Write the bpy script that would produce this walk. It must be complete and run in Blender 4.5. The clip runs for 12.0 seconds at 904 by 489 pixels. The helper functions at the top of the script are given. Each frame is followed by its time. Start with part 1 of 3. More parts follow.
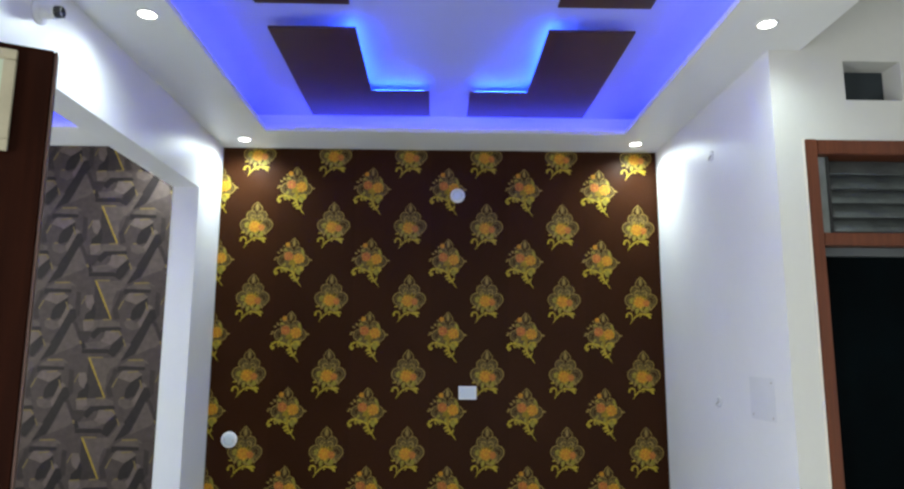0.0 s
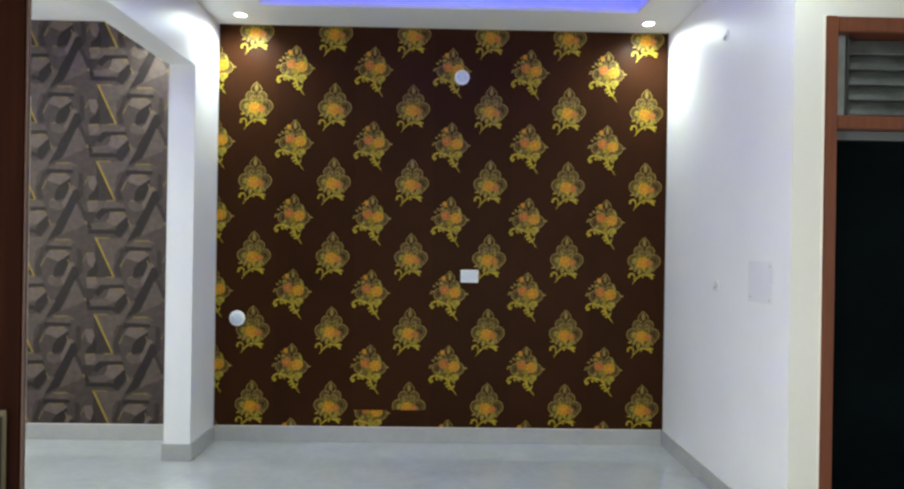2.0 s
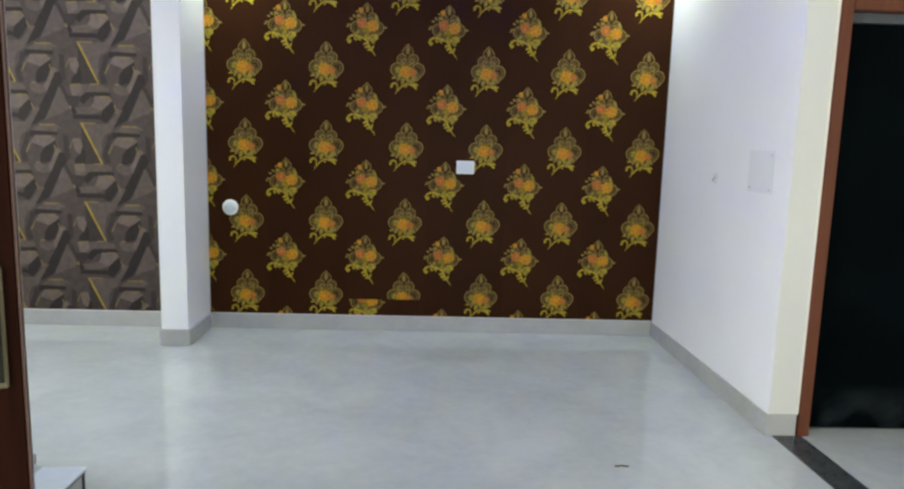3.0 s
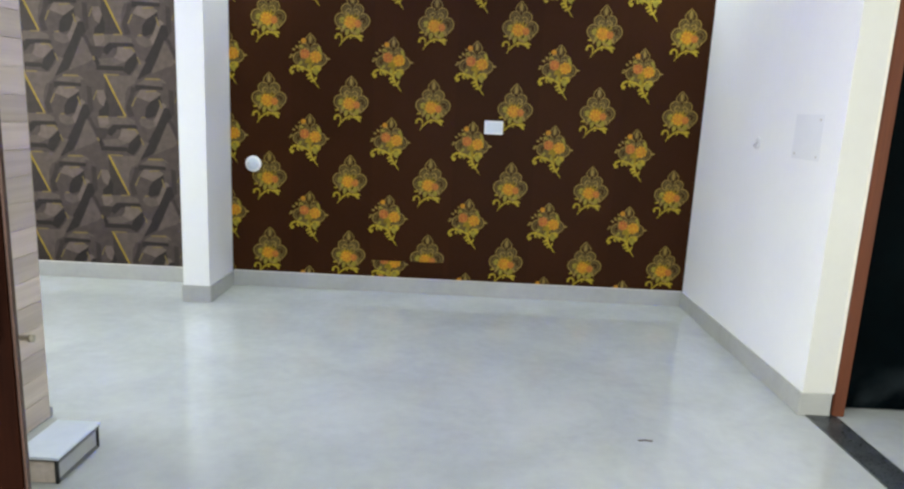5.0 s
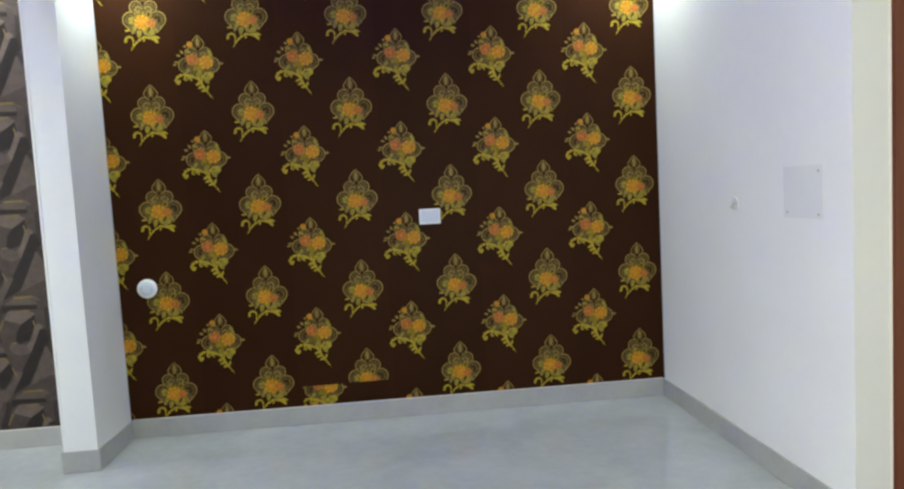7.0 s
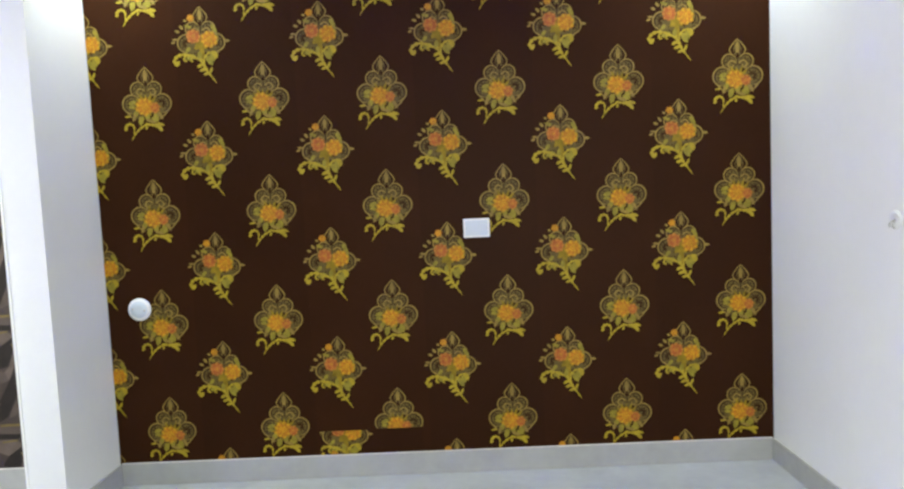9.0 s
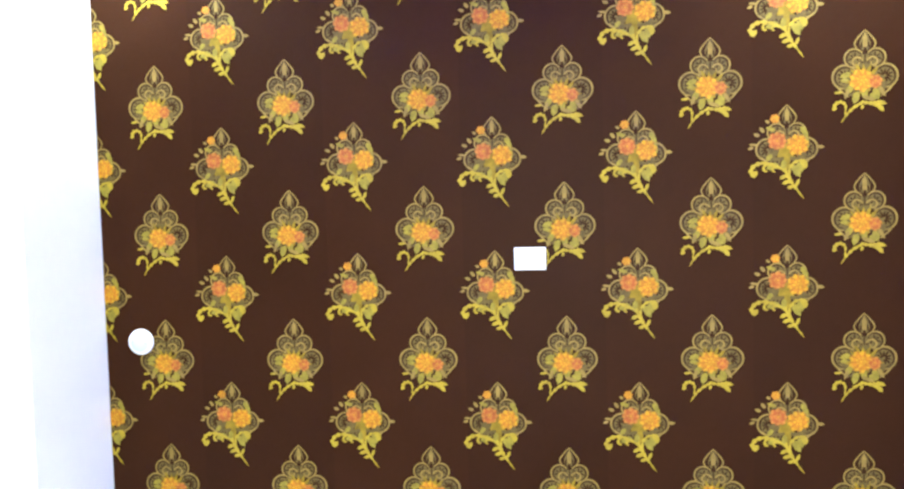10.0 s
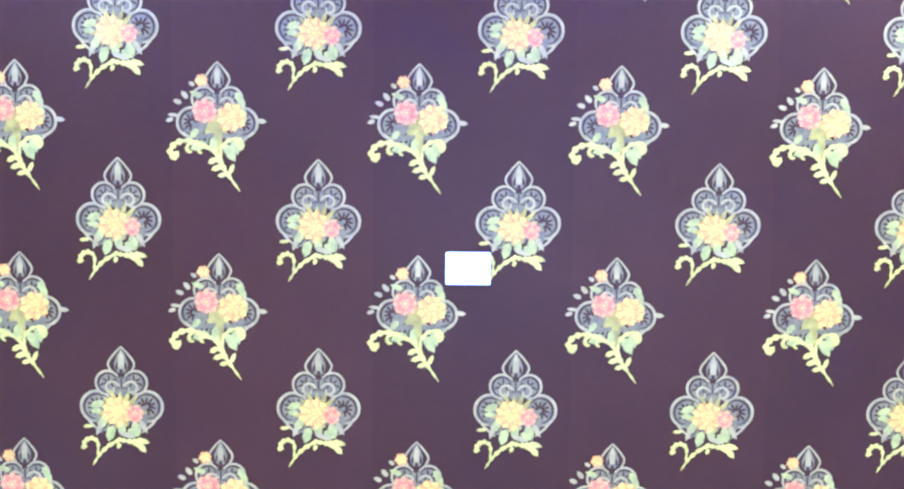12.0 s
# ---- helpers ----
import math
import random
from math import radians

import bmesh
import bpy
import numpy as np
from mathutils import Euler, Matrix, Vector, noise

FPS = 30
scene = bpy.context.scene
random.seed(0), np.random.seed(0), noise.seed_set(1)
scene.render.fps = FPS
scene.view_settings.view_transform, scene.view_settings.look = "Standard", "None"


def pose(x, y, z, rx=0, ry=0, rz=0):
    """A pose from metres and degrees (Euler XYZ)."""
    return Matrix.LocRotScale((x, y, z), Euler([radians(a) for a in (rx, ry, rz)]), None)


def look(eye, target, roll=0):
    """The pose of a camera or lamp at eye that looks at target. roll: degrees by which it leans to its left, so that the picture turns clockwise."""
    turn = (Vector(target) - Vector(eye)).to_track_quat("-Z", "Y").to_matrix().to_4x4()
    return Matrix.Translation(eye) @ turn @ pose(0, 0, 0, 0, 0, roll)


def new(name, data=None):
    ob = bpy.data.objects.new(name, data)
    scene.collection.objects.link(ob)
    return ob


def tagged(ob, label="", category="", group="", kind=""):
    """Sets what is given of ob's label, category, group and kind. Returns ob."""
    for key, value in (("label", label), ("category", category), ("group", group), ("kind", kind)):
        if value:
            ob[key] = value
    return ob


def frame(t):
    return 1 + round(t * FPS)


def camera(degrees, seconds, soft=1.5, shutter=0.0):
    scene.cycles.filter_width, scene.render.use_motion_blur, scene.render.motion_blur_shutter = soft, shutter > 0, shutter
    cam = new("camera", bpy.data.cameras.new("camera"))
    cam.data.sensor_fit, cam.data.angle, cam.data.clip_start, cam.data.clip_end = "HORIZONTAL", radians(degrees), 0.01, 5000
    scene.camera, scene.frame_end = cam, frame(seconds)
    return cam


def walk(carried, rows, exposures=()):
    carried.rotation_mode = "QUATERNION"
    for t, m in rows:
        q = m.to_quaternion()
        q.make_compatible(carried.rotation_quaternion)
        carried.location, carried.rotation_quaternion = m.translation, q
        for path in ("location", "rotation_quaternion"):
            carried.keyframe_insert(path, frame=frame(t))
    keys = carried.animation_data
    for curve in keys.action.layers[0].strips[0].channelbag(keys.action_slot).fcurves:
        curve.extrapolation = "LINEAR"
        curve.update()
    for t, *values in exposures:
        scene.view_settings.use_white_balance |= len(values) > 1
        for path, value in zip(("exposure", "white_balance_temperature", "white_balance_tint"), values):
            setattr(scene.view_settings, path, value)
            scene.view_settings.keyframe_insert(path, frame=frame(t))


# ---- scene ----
cam = camera(67.5, 12.0, soft=2.4)
PATH = [
    (0, (1.502, -4.618, 1.402), (1.546, -2.643, 1.717), 0.3),
    (0.5, (1.514, -4.607, 1.394), (1.568, -2.623, 1.64), 0.2),
    (1, (1.514, -4.598, 1.375), (1.566, -2.608, 1.566), 0.3),
    (1.5, (1.53, -4.592, 1.367), (1.562, -2.594, 1.453), 0.7),
    (2, (1.509, -4.595, 1.351), (1.545, -2.595, 1.35), 0.9),
    (2.5, (1.499, -4.575, 1.328), (1.577, -2.582, 1.189), 1.4),
    (3, (1.486, -4.558, 1.268), (1.552, -2.580, 0.983), 1.6),
    (3.2, (1.484, -4.543, 1.253), (1.545, -2.573, 0.917), 2.0),
    (4.8, (1.489, -4.491, 1.222), (1.522, -2.552, 0.736), 3.1),
    (5, (1.511, -4.449, 1.245), (1.497, -2.488, 0.851), 2.7),
    (5.5, (1.573, -4.348, 1.203), (1.476, -2.371, 0.923), 3.3),
    (6, (1.576, -4.205, 1.218), (1.509, -2.219, 0.985), 2.9),
    (6.5, (1.475, -3.981, 1.244), (1.574, -1.987, 1.13), -0.2),
    (7, (1.495, -3.807, 1.262), (1.67, -1.82, 1.109), -3.1),
    (7.2, (1.556, -3.731, 1.23), (1.676, -1.737, 1.121), -3.5),
    (8.8, (1.648, -3.144, 1.298), (1.677, -1.148, 1.176), -1.7),
    (9, (1.634, -3.075, 1.291), (1.611, -1.081, 1.144), -2.6),
    (9.5, (1.661, -2.809, 1.283), (1.521, -0.815, 1.226), -3.0),
    (10, (1.688, -2.564, 1.316), (1.479, -0.577, 1.222), -1.5),
    (10.5, (1.669, -2.335, 1.304), (1.569, -0.342, 1.179), 0.4),
    (11, (1.615, -2.135, 1.329), (1.585, -0.138, 1.218), -0.5),
    (11.5, (1.629, -1.979, 1.296), (1.567, 0.013, 1.133), -0.4),
    (12, (1.668, -1.797, 1.3), (1.67, 0.2, 1.187), 0.6),
]
EXPOSURES = [(0, -0.18, 6600, 6), (1, -0.15, 6800, 6), (2, 0.02, 7000, 5), (3, 0.12, 7000, 5), (5.5, 0.44, 7000, 5), (7, 0.08, 7000, 5), (9, 0.5, 7100, 7), (10, 1.68, 6300, 14), (10.5, 2.2, 5700, 19), (11, 2.60, 3950, 29), (12, 2.72, 3750, 33)]
walk(cam, [(t, look(eye, target, roll)) for t, eye, target, roll in PATH], EXPOSURES)

# ---- plan, in metres ----
W = 3.05          # width of the room, wallpaper wall at y = 0
CEIL = 2.814      # false ceiling
TOP = 3.12        # slab above the passage
SOUTH = -5.6
SKIRT = 0.102
COL = -0.157      # far side of the pillar and beam

# ---- world and large lights ----
world = bpy.data.worlds.new("world")
scene.world = world
world.use_nodes = True
wn = world.node_tree.nodes
sky = wn.new("ShaderNodeTexSky")
sky.sky_type, sky.sun_disc, sky.sun_elevation, sky.sun_rotation = "NISHITA", False, radians(40), radians(200)
wn["Background"].inputs["Strength"].default_value = 0.1
world.node_tree.links.new(sky.outputs[0], wn["Background"].inputs["Color"])


def lamp(name, kind, energy, color, m, **props):
    data = bpy.data.lights.new(name, kind)
    data.energy, data.color = energy, color
    ob = new(name, data)
    ob.matrix_world = m
    return ob


day = lamp("daylight", "AREA", 27.0, (0.98, 1.0, 0.99), look((2.4, SOUTH + 0.02, 1.15), (1.5, 0, 1.0)))
day.data.shape, day.data.size, day.data.size_y = "RECTANGLE", 2.4, 2.1
# Added fill lamp, no known window: brightens the east wall through the opening.
window = lamp("east_wall_fill", "AREA", 25.0, (0.98, 1.0, 0.99), look((-2.09, -1.25, 1.45), (0, -1.25, 1.3)))
window.data.shape, window.data.size, window.data.size_y = "RECTANGLE", 1.7, 1.3
# Fill lamp added in the side doorway to brighten the east wall.
doorway = lamp("doorway_fill", "AREA", 70.0, (0.98, 1.0, 0.99), look((-0.15, -4.10, 1.05), (2.0, -3.5, 1.05)))
doorway.data.shape, doorway.data.size, doorway.data.size_y = "RECTANGLE", 0.72, 1.85
# Alike spotlights; beam power is set per row to balance the light.
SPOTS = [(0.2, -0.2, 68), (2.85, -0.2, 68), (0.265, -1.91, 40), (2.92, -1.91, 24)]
LED_STRENGTH = 60.0


# ---- materials ----
def material(name, color, rough=0.5, metal=0.0, spec=0.5, var=0.06, scale=6.0, bump=0.0, bscale=60.0):
    """A surface with two scales of variation in its colour and a fine relief."""
    mat = bpy.data.materials.new(name)
    mat.use_nodes = True
    n, l = mat.node_tree.nodes, mat.node_tree.links
    b = n["Principled BSDF"]
    b.inputs["Roughness"].default_value, b.inputs["Metallic"].default_value = rough, metal
    b.inputs["Specular IOR Level"].default_value = spec
    tc = n.new("ShaderNodeTexCoord")
    geo = n.new("ShaderNodeNewGeometry")
    t1 = n.new("ShaderNodeTexNoise")
    t1.inputs["Scale"].default_value, t1.inputs["Detail"].default_value = scale, 6
    l.new(geo.outputs["Position"], t1.inputs["Vector"])
    t2 = n.new("ShaderNodeTexNoise")
    t2.inputs["Scale"].default_value, t2.inputs["Detail"].default_value = scale * 14, 3
    l.new(geo.outputs["Position"], t2.inputs["Vector"])
    mix = n.new("ShaderNodeMath")
    mix.operation = "MULTIPLY_ADD"
    mix.inputs[1].default_value = 0.35
    l.new(t2.outputs[0], mix.inputs[0])
    l.new(t1.outputs[0], mix.inputs[2])
    ramp = n.new("ShaderNodeValToRGB")
    e = ramp.color_ramp.elements
    e[0].position, e[1].position = 0.42, 0.95
    e[0].color = (*[c * (1 - var) for c in color], 1)
    e[1].color = (*[min(1, c * (1 + var)) for c in color], 1)
    l.new(mix.outputs[0], ramp.inputs[0])
    l.new(ramp.outputs[0], b.inputs["Base Color"])
    if bump:
        t3 = n.new("ShaderNodeTexNoise")
        t3.inputs["Scale"].default_value, t3.inputs["Detail"].default_value = bscale, 4
        l.new(geo.outputs["Position"], t3.inputs["Vector"])
        bp = n.new("ShaderNodeBump")
        bp.inputs["Strength"].default_value, bp.inputs["Distance"].default_value = bump, 0.004
        l.new(t3.outputs[0], bp.inputs["Height"])
        l.new(bp.outputs[0], b.inputs["Normal"])
    return mat


def glow(name, color, strength):
    mat = bpy.data.materials.new(name)
    mat.use_nodes = True
    b = mat.node_tree.nodes["Principled BSDF"]
    b.inputs["Base Color"].default_value = (0.8, 0.8, 0.8, 1)
    b.inputs["Emission Color"].default_value, b.inputs["Emission Strength"].default_value = (*color, 1), strength
    return mat


def wood(name, dark, light, rough, along="Z", scale=3.0, spec=0.5):
    mat = bpy.data.materials.new(name)
    mat.use_nodes = True
    n, l = mat.node_tree.nodes, mat.node_tree.links
    b = n["Principled BSDF"]
    b.inputs["Roughness"].default_value = rough
    b.inputs["Specular IOR Level"].default_value = spec
    geo = n.new("ShaderNodeNewGeometry")
    mp = n.new("ShaderNodeMapping")
    stretch = {"X": (0.6, 18, 18), "Y": (18, 0.6, 18), "Z": (18, 18, 0.6)}[along]
    mp.inputs["Scale"].default_value = stretch
    l.new(geo.outputs["Position"], mp.inputs["Vector"])
    t = n.new("ShaderNodeTexNoise")
    t.inputs["Scale"].default_value, t.inputs["Detail"].default_value, t.inputs["Distortion"].default_value = scale, 8, 0.6
    l.new(mp.outputs[0], t.inputs["Vector"])
    ramp = n.new("ShaderNodeValToRGB")
    e = ramp.color_ramp.elements
    e[0].position, e[1].position = 0.3, 0.72
    e[0].color, e[1].color = (*dark, 1), (*light, 1)
    l.new(t.outputs[0], ramp.inputs[0])
    l.new(ramp.outputs[0], b.inputs["Base Color"])
    bp = n.new("ShaderNodeBump")
    bp.inputs["Strength"].default_value, bp.inputs["Distance"].default_value = 0.15, 0.002
    l.new(t.outputs[0], bp.inputs["Height"])
    l.new(bp.outputs[0], b.inputs["Normal"])
    return mat


def marble(name, color, vein, rough, scale=1.6, spec=0.5):
    mat = bpy.data.materials.new(name)
    mat.use_nodes = True
    n, l = mat.node_tree.nodes, mat.node_tree.links
    b = n["Principled BSDF"]
    b.inputs["Specular IOR Level"].default_value = spec
    geo = n.new("ShaderNodeNewGeometry")
    t = n.new("ShaderNodeTexNoise")
    t.inputs["Scale"].default_value, t.inputs["Detail"].default_value, t.inputs["Distortion"].default_value = scale, 9, 0.5
    t.inputs["Roughness"].default_value = 0.62
    l.new(geo.outputs["Position"], t.inputs["Vector"])
    t2 = n.new("ShaderNodeTexNoise")
    t2.inputs["Scale"].default_value, t2.inputs["Detail"].default_value = scale * 9, 6
    l.new(geo.outputs["Position"], t2.inputs["Vector"])
    m = n.new("ShaderNodeMath")
    m.operation, m.inputs[1].default_value = "MULTIPLY_ADD", 0.3
    l.new(t2.outputs[0], m.inputs[0])
    l.new(t.outputs[0], m.inputs[2])
    ramp = n.new("ShaderNodeValToRGB")
    e = ramp.color_ramp.elements
    e[0].position, e[1].position = 0.45, 0.85
    e[0].color, e[1].color = (*vein, 1), (*color, 1)
    l.new(m.outputs[0], ramp.inputs[0])
    l.new(ramp.outputs[0], b.inputs["Base Color"])
    r = n.new("ShaderNodeMapRange")
    r.inputs["To Min"].default_value, r.inputs["To Max"].default_value = rough * 0.75, rough * 1.35
    l.new(t2.outputs[0], r.inputs["Value"])
    l.new(r.outputs[0], b.inputs["Roughness"])
    return mat


def shade_by_object(mat, low, high):
    """Let alike pieces differ a little in tone."""
    n, l = mat.node_tree.nodes, mat.node_tree.links
    info, shade, hsv = n.new("ShaderNodeObjectInfo"), n.new("ShaderNodeMapRange"), n.new("ShaderNodeHueSaturation")
    shade.inputs["To Min"].default_value, shade.inputs["To Max"].default_value = low, high
    l.new(info.outputs["Random"], shade.inputs["Value"])
    l.new(shade.outputs[0], hsv.inputs["Value"])
    l.new(n["Color Ramp"].outputs[0], hsv.inputs["Color"])
    l.new(hsv.outputs[0], n["Principled BSDF"].inputs["Base Color"])


WHITE = material("white wall paint", (0.82, 0.82, 0.83), 0.42, var=0.025, scale=2.0, bump=0.06, bscale=45)
CREAM = material("cream wall paint", (0.64, 0.632, 0.60), 0.5, var=0.03, scale=2.0, bump=0.06, bscale=45)
# Blue led light is painted into the tray's base colour.
TRAY_LIT = material("tray paint with blue light in it", (0.44, 0.47, 0.82), 0.5, var=0.03, scale=1.5)
CEILING = material("ceiling paint", (0.8, 0.8, 0.8), 0.45, var=0.02, scale=1.5)
PANEL = material("brown ceiling paint", (0.055, 0.022, 0.016), 0.5, var=0.1)
PAPER = material("brown wallpaper", (0.032, 0.0100, 0.0030), 0.42, spec=0.07, var=0.10, scale=3.0, bump=0.12, bscale=260)
shade_by_object(PAPER, 0.93, 1.08)
FLOOR = marble("grey polished floor", (0.452, 0.462, 0.458), (0.362, 0.376, 0.372), 0.085, 2.1)
SKIRTING = marble("grey skirting tile", (0.43, 0.432, 0.418), (0.36, 0.362, 0.352), 0.22, 3.0)
GRANITE = marble("black granite", (0.062, 0.068, 0.072), (0.020, 0.023, 0.026), 0.28, 14.0)
FRAME = wood("red-brown frame wood", (0.095, 0.024, 0.008), (0.15, 0.041, 0.016), 0.42)
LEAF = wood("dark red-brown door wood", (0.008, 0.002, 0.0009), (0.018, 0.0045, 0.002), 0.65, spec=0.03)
BLACK = marble("black glossy door laminate", (0.0012, 0.0034, 0.0046), (0.0004, 0.0012, 0.0018), 0.10, 2.5, 0.03)


def pale_low(mat, height):
    """Paler mottled patches that strengthen towards the foot of a glossy leaf."""
    n, l = mat.node_tree.nodes, mat.node_tree.links
    b = n["Principled BSDF"]
    geo, cut = n.new("ShaderNodeNewGeometry"), n.new("ShaderNodeSeparateXYZ")
    l.new(geo.outputs["Position"], cut.inputs[0])
    low = n.new("ShaderNodeMapRange")
    low.inputs["From Min"].default_value, low.inputs["From Max"].default_value = height, 0.0
    l.new(cut.outputs["Z"], low.inputs["Value"])
    mottle = n.new("ShaderNodeTexNoise")
    mottle.inputs["Scale"].default_value, mottle.inputs["Detail"].default_value, mottle.inputs["Distortion"].default_value = 4.0, 8, 0.3
    l.new(geo.outputs["Position"], mottle.inputs["Vector"])
    patch = n.new("ShaderNodeMapRange")
    patch.inputs["From Min"].default_value, patch.inputs["From Max"].default_value = 0.42, 0.75
    l.new(mottle.outputs[0], patch.inputs["Value"])
    both = n.new("ShaderNodeMath")
    both.operation = "MULTIPLY"
    l.new(low.outputs[0], both.inputs[0])
    l.new(patch.outputs[0], both.inputs[1])
    mix = n.new("ShaderNodeMix")
    mix.data_type = "RGBA"
    mix.inputs[7].default_value = (0.042, 0.052, 0.060, 1)
    l.new(both.outputs[0], mix.inputs[0])
    l.new(n["Color Ramp"].outputs[0], mix.inputs[6])
    l.new(mix.outputs[2], b.inputs["Base Color"])


pale_low(BLACK, 0.22)
PLASTIC = material("white plastic", (0.82, 0.82, 0.82), 0.3, var=0.02)
DARK = material("black plastic", (0.02, 0.02, 0.022), 0.4, var=0.1)
GLASS_GREY = material("grey louvre glass", (0.085, 0.095, 0.095), 0.3, var=0.45, scale=9)
# Grey of the rail; behind louvres and door it stands for darkness.
DIM = material("rail grey and painted inner shade", (0.10, 0.11, 0.12), 0.8, var=0.1)
METAL = material("worn steel", (0.5, 0.45, 0.38), 0.35, metal=1.0, var=0.1)
SLAB = marble("white marble slab", (0.68, 0.73, 0.79), (0.60, 0.65, 0.72), 0.2, 4.0)
BEIGE = wood("beige wood-look tile", (0.53, 0.435, 0.37), (0.67, 0.57, 0.495), 0.3, "Y", 2.0)
shade_by_object(BEIGE, 0.80, 1.14)
GROUT = material("pale grout", (0.62, 0.58, 0.54), 0.8, var=0.15, scale=30)
SLATE = marble("dark grey tile", (0.15, 0.155, 0.155), (0.11, 0.115, 0.115), 0.35, 5.0)
EDGE = material("warm white filler", (0.74, 0.70, 0.63), 0.6, var=0.06)
METAL_GREY = material("dull aluminium", (0.22, 0.24, 0.24), 0.5, metal=0.4, var=0.2, scale=20)
# Darkness inside the vent hole, put into the colour.
VENT_DARK = material("painted vent hole darkness", (0.022, 0.032, 0.040), 0.6, var=0.1)
INSERT = material("pale blue-grey plastic", (0.60, 0.66, 0.73), 0.35, var=0.03)
SHEET = material("off-white cover sheet", (0.735, 0.74, 0.765), 0.42, var=0.03, scale=8)
WIRE = material("grey cable", (0.42, 0.41, 0.40), 0.5, var=0.1)
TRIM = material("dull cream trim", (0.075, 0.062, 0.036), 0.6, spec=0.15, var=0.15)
LACQUER = material("black lacquer", (0.008, 0.008, 0.006), 0.5, spec=0.1, var=0.1)
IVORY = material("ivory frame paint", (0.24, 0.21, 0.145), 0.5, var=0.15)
NOTICE = material("grey-green paper", (0.30, 0.34, 0.26), 0.7, var=0.15, scale=15)
LIPPING = material("reddish edge lipping", (0.05, 0.018, 0.011), 0.6, var=0.15, scale=20)
LAMP_GLOW = glow("downlight glow", (1.0, 0.98, 0.95), 25.0)
BLUE_GLOW = glow("blue led glow", (0.02, 0.10, 1.0), LED_STRENGTH * 1.3)
COVE_GLOW = glow("blue cove led glow", (0.05, 0.06, 1.0), LED_STRENGTH * 0.55)


# ---- mesh helpers ----
def box(bm, x0, x1, y0, y1, z0, z1, bevel=0.0, mat=0):
    made = bmesh.ops.create_cube(bm, size=1.0, matrix=Matrix.Translation(((x0 + x1) / 2, (y0 + y1) / 2, (z0 + z1) / 2)) @ Matrix.Diagonal((x1 - x0, y1 - y0, z1 - z0, 1)))
    faces = {f for v in made["verts"] for f in v.link_faces}
    for f in faces:
        f.material_index = mat
    if bevel:
        edges = {e for f in faces for e in f.edges}
        out = bmesh.ops.bevel(bm, geom=list(edges), offset=bevel, segments=2, affect="EDGES")
        for f in out["faces"]:
            f.material_index = mat
    return faces


def disc(bm, profile, m, steps=32, mat=0):
    """A turned body from a profile of (radius, height) about the local z axis of m."""
    rings = []
    for r, h in profile:
        if r < 1e-6:
            rings.append([bm.verts.new(m @ Vector((0, 0, h)))])
        else:
            rings.append([bm.verts.new(m @ Vector((r * math.cos(2 * math.pi * k / steps), r * math.sin(2 * math.pi * k / steps), h))) for k in range(steps)])
    for a, b in zip(rings, rings[1:]):
        for k in range(steps):
            q = [a[k % len(a)], a[(k + 1) % len(a)], b[(k + 1) % len(b)], b[k % len(b)]]
            q = list(dict.fromkeys(q))
            if len(q) > 2:
                f = bm.faces.new(q)
                f.smooth, f.material_index = True, mat


def finish(name, bm, mats, smooth=False):
    bmesh.ops.recalc_face_normals(bm, faces=bm.faces)
    me = bpy.data.meshes.new(name)
    bm.to_mesh(me)
    bm.free()
    for mat in mats if isinstance(mats, (list, tuple)) else [mats]:
        me.materials.append(mat)
    return new(name, me)


def part(name, bm, mats, parent, label=""):
    ob = finish(name, bm, mats)
    ob.parent = parent
    ob.matrix_parent_inverse = parent.matrix_world.inverted()
    return tagged(ob, label)


def thing(name, at, label, category, group=""):
    ob = new(name)
    ob.empty_display_size = 0.05
    ob.matrix_world = Matrix.Translation(at)
    return tagged(ob, label, category, group)


def structure(name, boxes, mats, label, category, bevel=0.0):
    bm = bmesh.new()
    for b in boxes:
        box(bm, *b[:6], bevel, b[6] if len(b) > 6 else 0)
    return tagged(finish(name, bm, mats), label, category, kind="structure")


# ---- large structure ----
floor = structure("floor", [(-2.2, 5.0, SOUTH - 1.5, 0.12, -0.1, 0.0)], FLOOR, "light grey polished stone-look floor with soft clouds", "floor")
structure("floor_strip", [(W + 0.022, W + 0.155, SOUTH, -1.66, -0.02, 0.004)], GRANITE, "black granite threshold strip set in the grey floor", "floor strip")
wall_north = structure("wall_north", [(-2.2, 3.17, 0.0, 0.12, 0, TOP)], WHITE, "white painted wall behind the two wallpapers", "wall")
structure("wall_east", [(W, 3.17, -1.525, 0.0, 0, TOP)], WHITE, "smooth white painted side wall", "wall")

DX0, DX1, DZ = 3.182, 4.16, 2.378
HX0, HX1, HZ0, HZ1 = 3.40, 3.672, 2.573, 2.765
wall_door = structure("wall_door", [
    (W, DX0, -1.655, -1.525, 0, TOP), (DX1, 5.0, -1.655, -1.525, 0, TOP),
    (DX0, DX1, -1.655, -1.525, DZ, HZ0), (DX0, HX0, -1.655, -1.525, HZ0, HZ1), (HX1, DX1, -1.655, -1.525, HZ0, HZ1),
    (DX0, DX1, -1.655, -1.525, HZ1, TOP)], [CREAM, WHITE], "cream painted wall with a door and a square vent hole", "wall")
for f in wall_door.data.polygons:
    if f.normal.x < -0.9 and f.center.x < W + 0.01:
        f.material_index = 1
